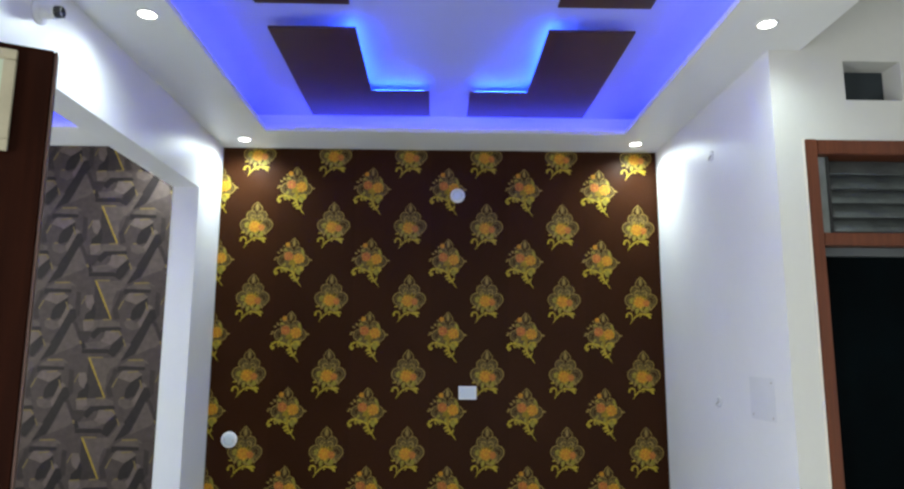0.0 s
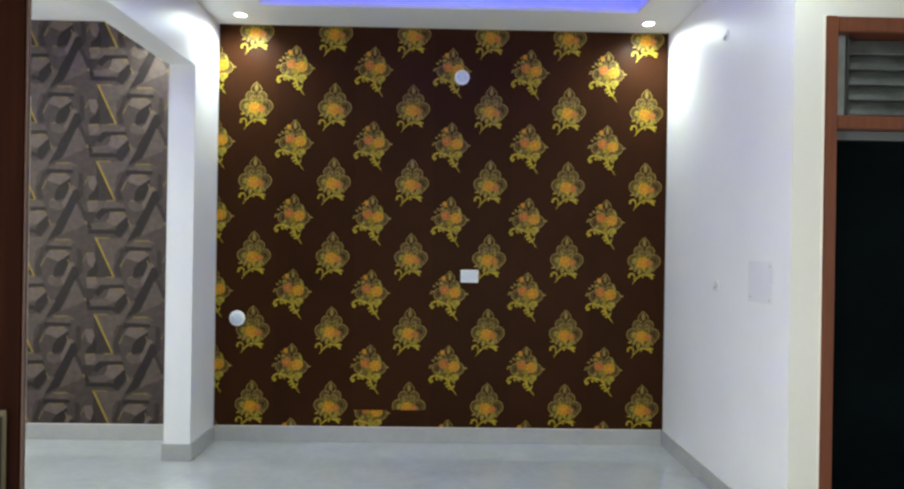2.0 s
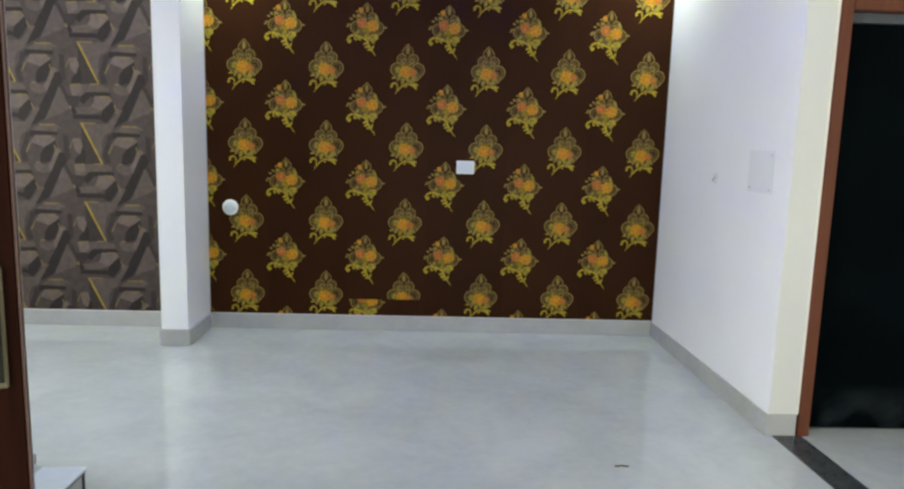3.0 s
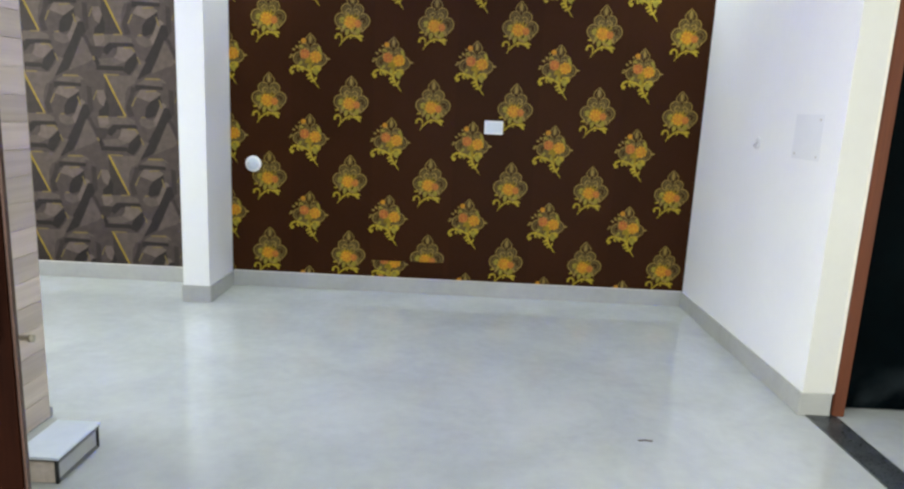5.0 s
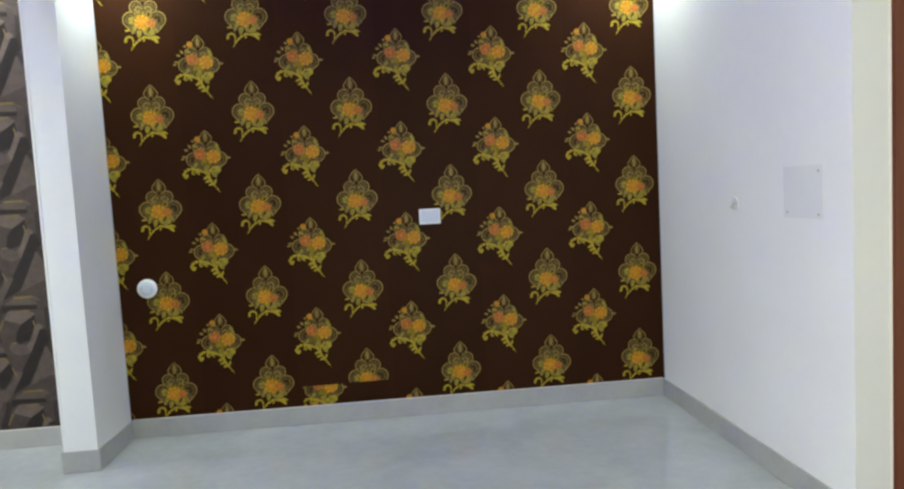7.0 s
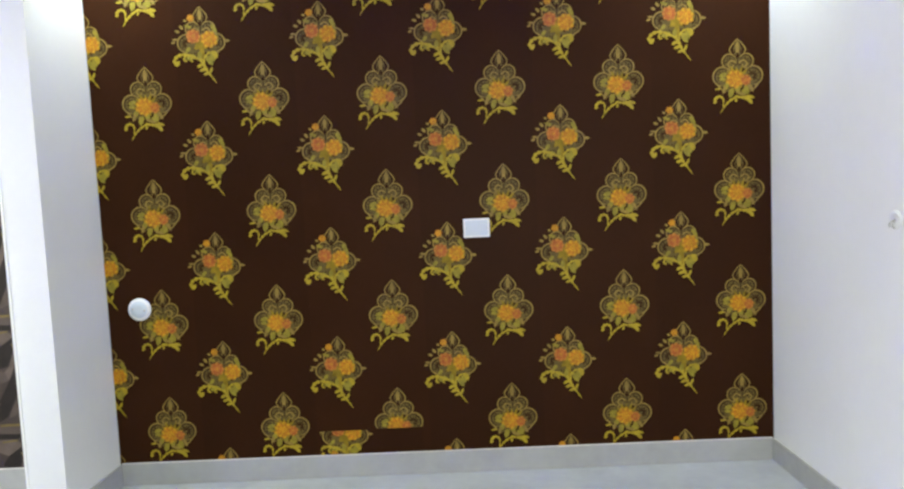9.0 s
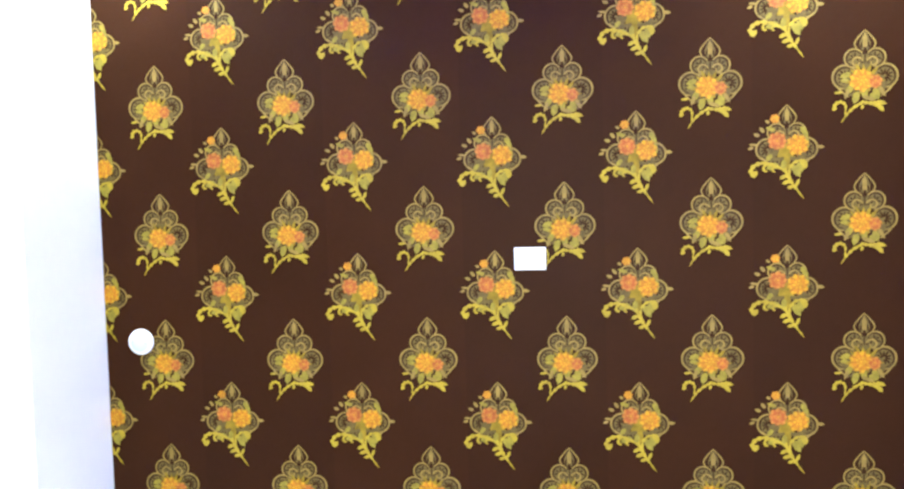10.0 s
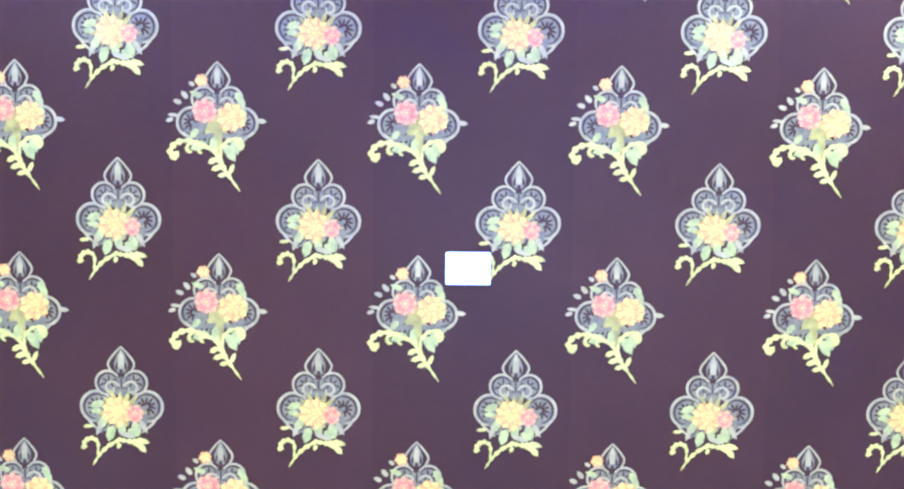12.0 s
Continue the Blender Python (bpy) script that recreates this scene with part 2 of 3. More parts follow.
structure("wall_passage_east", [(5.0, 5.12, SOUTH, 0.12, 0, TOP)], CREAM, "plain cream wall closing the passage", "wall")
structure("wall_room_behind", [(3.17, 5.0, -0.3, -0.2, 0, TOP)], DIM, "wall of the room behind the door, dimness put in its colour", "wall")
structure("wall_south", [(-2.2, 1.18, SOUTH - 0.12, SOUTH, 0, TOP), (3.62, 5.12, SOUTH - 0.12, SOUTH, 0, TOP), (1.18, 3.62, SOUTH - 0.12, SOUTH, 2.2, TOP)], WHITE, "white wall with the open entrance", "wall")
wall_west = structure("wall_west", [(COL, -0.04, -3.66, -2.03, 0, 2.42), (COL, -0.04, SOUTH, -4.52, 0, 2.42), (COL, -0.04, -4.52, -3.66, 2.03, 2.42)], WHITE, "white wall with a doorway, clad with beige tiles", "wall")
# Unseen wall; its opening is added to hold the fill lamp.
structure("wall_far_west", [(-2.2, -2.08, SOUTH, -2.15, 0, TOP), (-2.2, -2.08, -0.35, 0.0, 0, TOP),
    (-2.2, -2.08, -2.15, -0.35, 0, 0.75), (-2.2, -2.08, -2.15, -0.35, 2.15, TOP)], WHITE, "plain white wall of the side room with an added opening for fill light", "wall")
structure("pillar", [(COL, 0, -0.43, 0.0, 0, 2.42)], WHITE, "white pillar between the two wallpapered walls", "pillar")
structure("pillar_corner_bead", [(COL - 0.003, COL + 0.007, -0.4335, -0.43, SKIRT + 0.002, 2.42)], PLASTIC, "thin white corner bead on the pillar edge", "trim")
structure("beam", [(COL, 0, SOUTH, 0.0, 2.42, TOP)], WHITE, "white ceiling beam over the wide opening", "beam")


def skirting(name, x0, x1, y0, y1):
    return structure(name, [(x0, x1, y0, y1, 0, SKIRT)], SKIRTING, "grey tile skirting along the wall foot", "skirting", 0.002)


skirting("baseboard_north", 0.012, W - 0.012, -0.012, 0.0)
skirting("baseboard_east", W - 0.012, W, -1.655, 0.0)
skirting("baseboard_corner", W - 0.012, 3.176, -1.667, -1.655)
skirting("baseboard_side_room", -2.08, COL - 0.012, -0.012, 0.0)
structure("baseboard_wall_end", [(COL, -0.030, -2.03, -2.015, 0, 0.042)], SKIRTING, "low grey tile edge at the end of the tiled wall", "skirting", 0.002)
skirting("baseboard_pillar_side", 0.0, 0.012, -0.43, 0.0)
skirting("baseboard_pillar_front", COL - 0.012, 0.012, -0.442, -0.43)
skirting("baseboard_pillar_far_side", COL - 0.012, COL, -0.43, 0.0)

structure("skirting_grout", [(0.012, W - 0.012, -0.010, 0.0, SKIRT + 0.0002, SKIRT + 0.004), (-2.08, COL - 0.012, -0.010, 0.0, SKIRT + 0.0002, SKIRT + 0.004)], GROUT, "thin pale grout line on top of the skirting", "trim")

# ---- ceilings ----
TX0, TX1, TY0, TY1 = 0.385, 2.725, -2.92, -0.385
RECESS, COVE, PANEL_Z = 3.0, 0.22, 2.93


def tray_ceiling(name, x0, x1, y0, y1, hole, panels, label):
    hx0, hx1, hy0, hy1 = hole
    bm = bmesh.new()
    lip = CEIL + 0.03
    for b in ((x0, hx0, y0, y1), (hx1, x1, y0, y1), (hx0, hx1, hy1, y1), (hx0, hx1, y0, hy0)):
        box(bm, *b, CEIL, lip)
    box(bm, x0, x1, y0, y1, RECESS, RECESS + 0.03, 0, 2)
    for b in panels:
        box(bm, *b, PANEL_Z, PANEL_Z + 0.012, 0, 1)
    for b in ((hx0 - COVE - 0.02, hx0 - COVE, hy0 - COVE, hy1 + COVE), (hx1 + COVE, hx1 + COVE + 0.02, hy0 - COVE, hy1 + COVE),
              (hx0 - COVE, hx1 + COVE, hy1 + COVE, hy1 + COVE + 0.02), (hx0 - COVE, hx1 + COVE, hy0 - COVE - 0.02, hy0 - COVE)):
        box(bm, *b, lip, RECESS)
    return tagged(finish(name, bm, [CEILING, PANEL, TRAY_LIT]), label, "ceiling", kind="structure")


CX, CY = 1.568, -1.685
PANELS = []
for sx in (-1, 1):
    for sy in (-1, 1):
        # one L: an arm along the side and an arm along the end, about the crossing of the two gaps
        for a0, a1, b0, b1 in ((0.465, 0.885, 0.117, 1.318), (0.121, 0.465, 0.908, 1.318)):
            xs, ys = sorted((CX + sx * a0, CX + sx * a1)), sorted((CY + sy * b0, CY + sy * b1))
            PANELS.append((*xs, *ys))
tray_ceiling("ceiling", 0.0, W + 0.15, -3.9, 0.0, (TX0, TX1, TY0, TY1), PANELS, "white false ceiling with a blue-lit tray and brown panels")
structure("ceiling_rear", [(0, W + 0.15, SOUTH, -3.9, CEIL, CEIL + 0.03)], CEILING, "plain white ceiling near the entrance", "ceiling")
structure("ceiling_passage", [(W + 0.15, 5.0, SOUTH, -1.525, TOP, TOP + 0.1), (W + 0.13, W + 0.15, SOUTH, -1.655, CEIL + 0.03, TOP)], CEILING, "higher plain ceiling of the passage", "ceiling")
structure("roof_slab", [(-2.2, 5.12, SOUTH, 0.12, TOP + 0.1, TOP + 0.2)], CEILING, "concrete slab over the whole storey", "ceiling")
SIDE = (-1.75, -0.55, -2.6, -0.40)
tray_ceiling("ceiling_side_room", -2.08, COL, SOUTH, 0.0, SIDE, [], "white false ceiling with a blue-lit tray in the side room")


def led(x0, x1, y0, y1, z=CEIL + 0.032, place="in the ceiling cove"):
    bm = bmesh.new()
    box(bm, x0, x1, y0, y1, z, z + 0.010, 0.002)
    return tagged(finish("led_strip", bm, COVE_GLOW if z < PANEL_Z else BLUE_GLOW), "glowing blue led strip hidden " + place, "led strip", "ceiling led strips")


for hx0, hx1, hy0, hy1 in ((TX0, TX1, TY0, TY1), SIDE):
    o = 0.19
    led(hx0 - o - 0.012, hx0 - o, hy0, hy1)
    led(hx1 + o, hx1 + o + 0.012, hy0, hy1)
    led(hx0, hx1, hy1 + o, hy1 + o + 0.012)
    led(hx0, hx1, hy0 - o - 0.012, hy0 - o)
for sx in (-1, 1):
    for sy in (-1, 1):
        place = "on top of a hanging ceiling panel"
        xs, ys = sorted((CX + sx * 0.490, CX + sx * 0.502)), sorted((CY + sy * 0.16, CY + sy * 0.90))
        led(*xs, *ys, PANEL_Z + 0.0125, place)
        xs, ys = sorted((CX + sx * 0.15, CX + sx * 0.46)), sorted((CY + sy * 0.930, CY + sy * 0.942))
        led(*xs, *ys, PANEL_Z + 0.0125, place)


# ---- downlights ----
def downlight(x, y, watts):
    ob = thing("downlight", (x, y, CEIL), "small round recessed ceiling spotlight, lit cold white", "spotlight", "ceiling spotlights")
    bm = bmesh.new()
    disc(bm, [(0.036, -0.001), (0.036, -0.006), (0.041, -0.008), (0.047, -0.005), (0.048, 0.0)], Matrix.Translation((x, y, CEIL)))
    part("rim", bm, PLASTIC, ob)
    bm = bmesh.new()
    disc(bm, [(0.0, -0.004), (0.02, -0.004), (0.036, -0.002)], Matrix.Translation((x, y, CEIL)))
    part("diffuser", bm, LAMP_GLOW, ob, "glowing white diffuser")
    s = lamp("downlight_beam", "SPOT", watts, (0.84, 0.98, 1.0), look((x, y, CEIL - 0.012), (x, y - 0.001, 0)))
    s.data.spot_size, s.data.spot_blend, s.data.shadow_soft_size = radians(165), 1.0, 0.045
    return ob


# Lamps after SPOTS are out of view, most added to lift the light.
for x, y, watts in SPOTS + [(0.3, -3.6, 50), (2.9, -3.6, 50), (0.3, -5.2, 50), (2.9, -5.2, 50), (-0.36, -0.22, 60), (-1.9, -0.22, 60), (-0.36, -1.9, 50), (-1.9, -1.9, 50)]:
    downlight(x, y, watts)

# ---- flowered wallpaper ----
# Rolls of 0.53 m hang side by side; each carries one column of each of two printed motifs.
ROLL, DROP = 0.53, 0.504
wallpaper = tagged(new("wallpaper_flowered"), "dark brown wallpaper printed with golden flower bouquets", "wallpaper", kind="structure")
seams = [0.001] + [0.40 + ROLL * k for k in range(5)] + [W - 0.001]
for x0, x1 in zip(seams, seams[1:]):
    bm = bmesh.new()
    box(bm, x0, x1, -0.0015 - 0.0001 * (len(wallpaper.children) % 2), 0.0, SKIRT, CEIL - 0.001)
    part("wallpaper_strip", bm, PAPER, wallpaper)

INKS = [
    material("printed silver-rose ink", (0.25, 0.166, 0.034), 0.5, metal=0.1, spec=0.3, var=0.3, scale=30),
    material("printed green ink", (0.255, 0.203, 0.019), 0.55, spec=0.3, var=0.35, scale=40),
    material("printed cream ink", (0.37, 0.265, 0.014), 0.55, spec=0.3, var=0.25, scale=40),
    material("printed yellow ink", (0.53, 0.262, 0.006), 0.55, spec=0.3, var=0.25, scale=40),
    material("printed orange ink", (0.48, 0.183, 0.005), 0.55, spec=0.3, var=0.3, scale=40),
    material("printed olive wash", (0.24, 0.162, 0.009), 0.55, spec=0.2, var=0.5, scale=30),
    material("printed deep orange ink", (0.34, 0.12, 0.006), 0.55, spec=0.3, var=0.3, scale=40),
    material("printed rose ink", (0.36, 0.090, 0.014), 0.55, spec=0.3, var=0.3, scale=40),
    material("printed pink ink", (0.46, 0.165, 0.022), 0.55, spec=0.3, var=0.3, scale=40),
    material("printed dark brown ink", (0.032, 0.0100, 0.0030), 0.42, spec=0.07, var=0.1, scale=30),
    material("printed pale lilac ink", (0.110, 0.073, 0.013), 0.5, spec=0.3, var=0.4, scale=60),
]
SILVER, GREEN, GOLD, YELLOW, ORANGE, WASH, DEEP, ROSE, PINK, GAP, LILAC = range(11)


class Print:
    """Flat ink shapes on a sheet: x to the right, z up, in millimetres from the motif's tip."""

    def __init__(self):
        self.verts, self.faces, self.inks, self.depth = [], [], [], 0

    def fan(self, points, ink, level):
        n = len(self.verts)
        self.depth += 1
        y = -0.0019 - 0.00025 * level - 0.0000012 * self.depth
        self.verts += [(x / 1000, y, z / 1000) for x, z in points]
        self.faces.append(tuple(range(n, n + len(points))))
        self.inks.append(ink)

    def stroke(self, points, w0, w1, ink=SILVER, level=0, w2=None):
        """A tapering curved line through the points; w0, w1, w2: its width at the start, the middle and the end."""
        pts = [Vector(p) for p in points]
        pts = [2 * pts[0] - pts[1]] + pts + [2 * pts[-1] - pts[-2]]
        line = []
        for a, b, c, d in zip(pts, pts[1:], pts[2:], pts[3:]):
            for k in range(6):
                t = k / 6
                line.append(0.5 * (2 * b + (c - a) * t + (2 * a - 5 * b + 4 * c - d) * t * t + (3 * b - a - 3 * c + d) * t ** 3))
        line.append(pts[-2])
        left, right = [], []
        for k, p in enumerate(line):
            t = k / (len(line) - 1)
            d = (line[min(k + 1, len(line) - 1)] - line[max(k - 1, 0)]).normalized()
            w = (0.8 if ink == SILVER else 1.0) * (w0 + (w1 - w0) * min(1, 2 * t) + ((w2 if w2 is not None else w1 * 0.3) - w1) * max(0, 2 * t - 1))
            if ink == GOLD:
                w *= 1 + 0.4 * math.sin(1.7 * k)
            nrm = Vector((-d.y, d.x)) * w / 2
            left.append(p + nrm), right.append(p - nrm)
        for k in range(len(line) - 1):
            self.fan([right[k], right[k + 1], left[k + 1], left[k]], ink, level)

    def scroll(self, x, z, r0, r1, a0, a1, w0=4, w1=6, ink=SILVER, level=0):
        """A spiral line round (x, z) from radius r0 at angle a0 to r1 at a1 (degrees)."""
        n = max(4, int(abs(a1 - a0) / 40))
        pts = []
        for k in range(n + 1):
            t = k / n
            a, r = radians(a0 + (a1 - a0) * t), r0 + (r1 - r0) * t
            pts.append((x + r * math.cos(a), z + r * math.sin(a)))
        self.stroke(pts, w0, w1, ink, level, w0 * 0.7)

    def leaf(self, x, z, length, width, angle, ink, level=1, curl=0.0):
        a = radians(angle)
        d, e = Vector((math.cos(a), math.sin(a))), Vector((-math.sin(a), math.cos(a)))
        one, two = [], []
        for k in range(9):
            t = k / 8
            c = Vector((x, z)) + d * length * t + e * curl * math.sin(math.pi * t)
            w = width / 2 * math.sin(math.pi * t ** 0.8) * (1 + 0.15 * math.sin(11 * t))
            one.append(c + e * w), two.append(c - e * w)
        self.fan(two + one[::-1][1:-1], ink, level)

    def flower(self, x, z, r, petals, outer, inner, turn=0.0):
        for ring, (n, rr, ink) in enumerate(((petals, r, outer), (petals - 1, r * 0.72, inner), (petals - 2, r * 0.45, outer), (5, r * 0.22, inner))):
            for k in range(n):
                a = turn + 360 * k / n + ring * 25
                self.leaf(x, z, rr * (0.9 + 0.15 * math.sin(3.1 * k + ring)), rr * 0.72, a, ink, 2 + ring)
            for k in range(n):
                a = radians(turn + 360 * (k + 0.5) / n + ring * 25)
                u = 0.42 if ring < 2 else 0.2
                self.leaf(x + rr * u * math.cos(a), z + rr * u * math.sin(a), rr * (0.95 - u), max(1.6, rr * 0.13), turn + 360 * (k + 0.5) / n + ring * 25 + 14, ROSE if outer == PINK else DEEP, 2.5 + ring)
        self.leaf(x - r * 0.1, z, r * 0.25, r * 0.2, turn, YELLOW, 7)

    def mesh(self, name):
        me = bpy.data.meshes.new(name)
        me.from_pydata(self.verts, [], self.faces)
        for ink in INKS:
            me.materials.append(ink)
        me.polygons.foreach_set("material_index", self.inks)
        return me


def bud(p, x, z, h, w):
    """The pointed bud on top of both motifs: an outline round a filled drop with two dark slits."""
    right = [(x, z - h * 0.06), (x + w * 0.15, z - h * 0.30), (x + w * 0.27, z - h * 0.60), (x + w * 0.25, z - h * 0.85), (x + w * 0.12, z - h)]
    p.fan(right + [(2 * x - a, b) for a, b in right[::-1][:-1]], LILAC, 0)
    p.leaf(x, z - h * 0.92, h * 0.80, w * 0.26, 90, SILVER, 0)
    for s in (-1, 1):
        p.leaf(x + s * w * 0.20, z - h * 0.90, h * 0.34, w * 0.09, 90 + s * 10, GAP, 0)
        p.leaf(x + s * w * 0.07, z - h * 1.02, h * 0.24, w * 0.08, 90 + s * 28, GAP, 0)
        p.stroke([(x, z), (x + s * w * 0.27, z - h * 0.28), (x + s * w * 0.5, z - h * 0.64), (x + s * w * 0.36, z - h * 0.98)], 5, 7, SILVER, 0, 6)


def lobe(p, x, z, r, s, gaps):
    """A round lobe of lace: pale ground, dark slits fanning out, a dark ring and a bright rim."""
    p.fan([(x + r * math.cos(radians(15 * k)), z + r * math.sin(radians(15 * k))) for k in range(24)], LILAC, 0)
    p.scroll(x, z, r * 0.78, r * 0.80, 90 + s * 60, 90 - s * 190, 2.5, 6.5, GAP, 0)
    for k in range(gaps):
        a = 90 + s * 50 - s * 230 * k / (gaps - 1)
        c, d = math.cos(radians(a)), math.sin(radians(a))
        p.leaf(x + r * 0.10 * c, z + r * 0.10 * d, r * (0.58 + 0.08 * math.sin(2.4 * k)), r * 0.16, a + s * 14, GAP, 0, s * 2)
    p.scroll(x, z, r, r, 90 + s * 55, 90 - s * 190, 5, 8.5)


def palmette(p, z, reach):
    """The fan of dark slits under the bud, between two bright volutes."""
    p.leaf(0, z - 16, reach * 1.25, 46, 90, LILAC, 0)
    for k in range(-2, 3):
        p.leaf(5 * k, z + 4, reach * (0.92 - 0.08 * abs(k)), 4.5, 90 - 16 * k, GAP, 0, -2.5 * k)
    for s in (-1, 1):
        p.scroll(s * 27, z + 9, 21, 6, 90 + s * 75, 90 - s * 300, 7, 9)


def crest():
    """The upright crest: bud, two pairs of lobes, a yellow and a pink flower, a stem with two scrolls."""
    p = Print()
    for x, z, ln, w, a in ((-46, -178, 92, 60, 0), (-34, -208, 68, 40, 10)):
        p.leaf(x, z, ln, w, a, WASH, 0)
    for s in (-1, 1):
        lobe(p, s * 67, -163, 43, s, 8)
        p.fan([(s * 14, -190), (s * 74, -196), (s * 60, -228), (s * 20, -236)][::s], LILAC, 0)
        for k in range(4):
            p.leaf(s * (26 + 13 * k), -204 - 3 * k, 24, 7, 250 + s * 14 * k, GAP, 0)
        p.stroke([(s * 98, -190), (s * 80, -212), (s * 54, -234)], 5, 9, SILVER, 0, 4)
    for s in (-1, 1):
        lobe(p, s * 36, -98, 33, s, 5)
    palmette(p, -122, 46)
    bud(p, 0, 0, 72, 70)
    for x, z, ln, w, a in ((-48, -150, 40, 22, 200), (-40, -190, 42, 24, 235), (-5, -200, 45, 24, 280), (30, -205, 40, 22, 300), (-25, -215, 46, 26, 255), (-55, -175, 30, 16, 180), (15, -225, 38, 20, 330)):
        p.leaf(x, z, ln, w, a, GREEN, 1)
    for x, z, ln, w, a in ((-55, -205, 40, 14, 250), (48, -200, 42, 16, 300), (-10, -232, 50, 16, 340)):
        p.leaf(x, z, ln, w, a, SILVER, 1)
    for k in range(11):
        p.leaf(-4, -182, 70 + 7 * math.sin(2.3 * k), 15, -20 + 220 * k / 10, WASH, 0)
    p.flower(34, -182, 29, 7, PINK, ROSE, 20)
    p.flower(-12, -176, 47, 9, YELLOW, ORANGE)
    p.stroke([(-2, -250), (-38, -272), (-62, -296), (-80, -324)], 9, 9, GOLD, 1, 3)
    p.stroke([(-66, -296), (-66, -262), (-82, -250), (-100, -258), (-102, -276)], 5, 11, GOLD, 1, 12)
    p.leaf(-108, -280, 20, 14, 60, GOLD, 1)
    p.stroke([(-40, -270), (-8, -256), (20, -258), (44, -262)], 6, 10, GOLD, 1, 14)
    for x, z, ln, w, a in ((24, -254, 34, 20, 330), (42, -262, 34, 18, 310), (38, -252, 38, 16, 345), (-6, -262, 18, 12, 250), (-104, -218, 30, 10, 5)):
        p.leaf(x, z, ln, w, a, GOLD, 1)
    return p.mesh("crest_motif")


def bouquet():
    """The leaning bouquet: the same crest behind a pink and a yellow rose, with a long stem to the lower right."""
    p = Print()
    for x, z, ln, w, a in ((-66, -150, 136, 70, 0), (-40, -192, 86, 50, -8), (0, -150, 84, 46, 270)):
        p.leaf(x, z, ln, w, a, WASH, 0)
    for s in (-1, 1):
        lobe(p, s * 66 - 1, -158, 40, s, 8)
        p.fan([(s * 10, -185), (s * 70, -190), (s * 52, -218), (s * 14, -236)][::s], LILAC, 0)
        for k in range(4):
            p.leaf(s * (18 + 13 * k), -196 - 2 * k, 28, 7, 252 + s * 12 * k, GAP, 0)
        p.stroke([(s * 92, -182), (s * 66, -205), (s * 34, -224)], 5, 9, SILVER, 0, 4)
    for s in (-1, 1):
        lobe(p, s * 34 - 1, -97, 32, s, 5)
    palmette(p, -120, 44)
    bud(p, 0, 0, 68, 64)
    for x, z, ln, w, a in ((48, -78, 50, 20, 300), (66, -120, 44, 20, 275), (-30, -212, 46, 26, 200), (20, -215, 52, 28, 300), (-10, -195, 44, 22, 265), (40, -205, 40, 22, 290), (-52, -175, 32, 18, 230), (-40, -90, 36, 16, 160)):
        p.leaf(x, z, ln, w, a, GREEN, 1)
    for x, z, ln, w, a in ((-78, -96, 26, 15, 130), (-94, -108, 24, 14, 160), (-104, -140, 28, 10, 175), (-116, -148, 22, 12, 200), (100, -152, 30, 14, 355), (-60, -62, 18, 12, 150)):
        p.leaf(x, z, ln, w, a, SILVER, 1)
    p.flower(-42, -48, 20, 6, ORANGE, YELLOW, 10)
    p.flower(-34, -128, 38, 8, PINK, ROSE)
    p.flower(36, -144, 45, 8, YELLOW, ORANGE, 15)
    p.stroke([(-4, -238), (-38, -218), (-78, -206), (-112, -214), (-126, -238), (-108, -252)], 7, 13, GOLD, 1, 15)
    p.leaf(-122, -256, 30, 20, 50, GOLD, 1)
    p.scroll(-70, -228, 16, 6, 80, 290, 7, 10, GOLD, 1)
    p.scroll(-42, -232, 12, 5, 60, 280, 6, 8, GOLD, 1)
    p.stroke([(-10, -226), (6, -262), (28, -296), (58, -338)], 13, 12, GOLD, 1, 3)
    p.stroke([(12, -270), (8, -230), (30, -204), (60, -200)], 6, 10, GOLD, 1, 8)
    for x, z, ln, w, a in ((-4, -252, 26, 16, 210), (10, -272, 30, 16, 200), (22, -292, 24, 14, 195), (30, -292, 30, 13, 65), (50, -196, 34, 24, 300), (66, -208, 26, 18, 250)):
        p.leaf(x, z, ln, w, a, GOLD, 1)
    return p.mesh("bouquet_motif")


def clipped(me, x, z, x0, x1, z0, z1):
    """A copy of a motif's mesh, cut where the sheet is cut."""
    bm = bmesh.new()
    bm.from_mesh(me)
    for co, no in (((x0 - x, 0, 0), (-1, 0, 0)), ((x1 - x, 0, 0), (1, 0, 0)), ((0, 0, z0 - z), (0, 0, -1)), ((0, 0, z1 - z), (0, 0, 1))):
        bmesh.ops.bisect_plane(bm, geom=bm.verts[:] + bm.edges[:] + bm.faces[:], plane_co=co, plane_no=no, clear_outer=True)
    cut = bpy.data.meshes.new(me.name)
    bm.to_mesh(cut)
    bm.free()
    for ink in INKS:
        cut.materials.append(ink)
    return cut


def print_motif(name, me, x, z, x0=0.001, x1=W - 0.001, z0=SKIRT + 0.005, z1=CEIL - 0.001):
    inside = x - 0.13 > x0 and x + 0.13 < x1 and z - 0.345 > z0 and z < z1
    ob = new(name, me if inside else clipped(me, x, z, x0, x1, z0, z1))
    if not len(ob.data.polygons):
        bpy.data.objects.remove(ob)
        return
    ob.location, ob.parent = (x, 0, z), wallpaper


CREST, BOUQUET = crest(), bouquet()
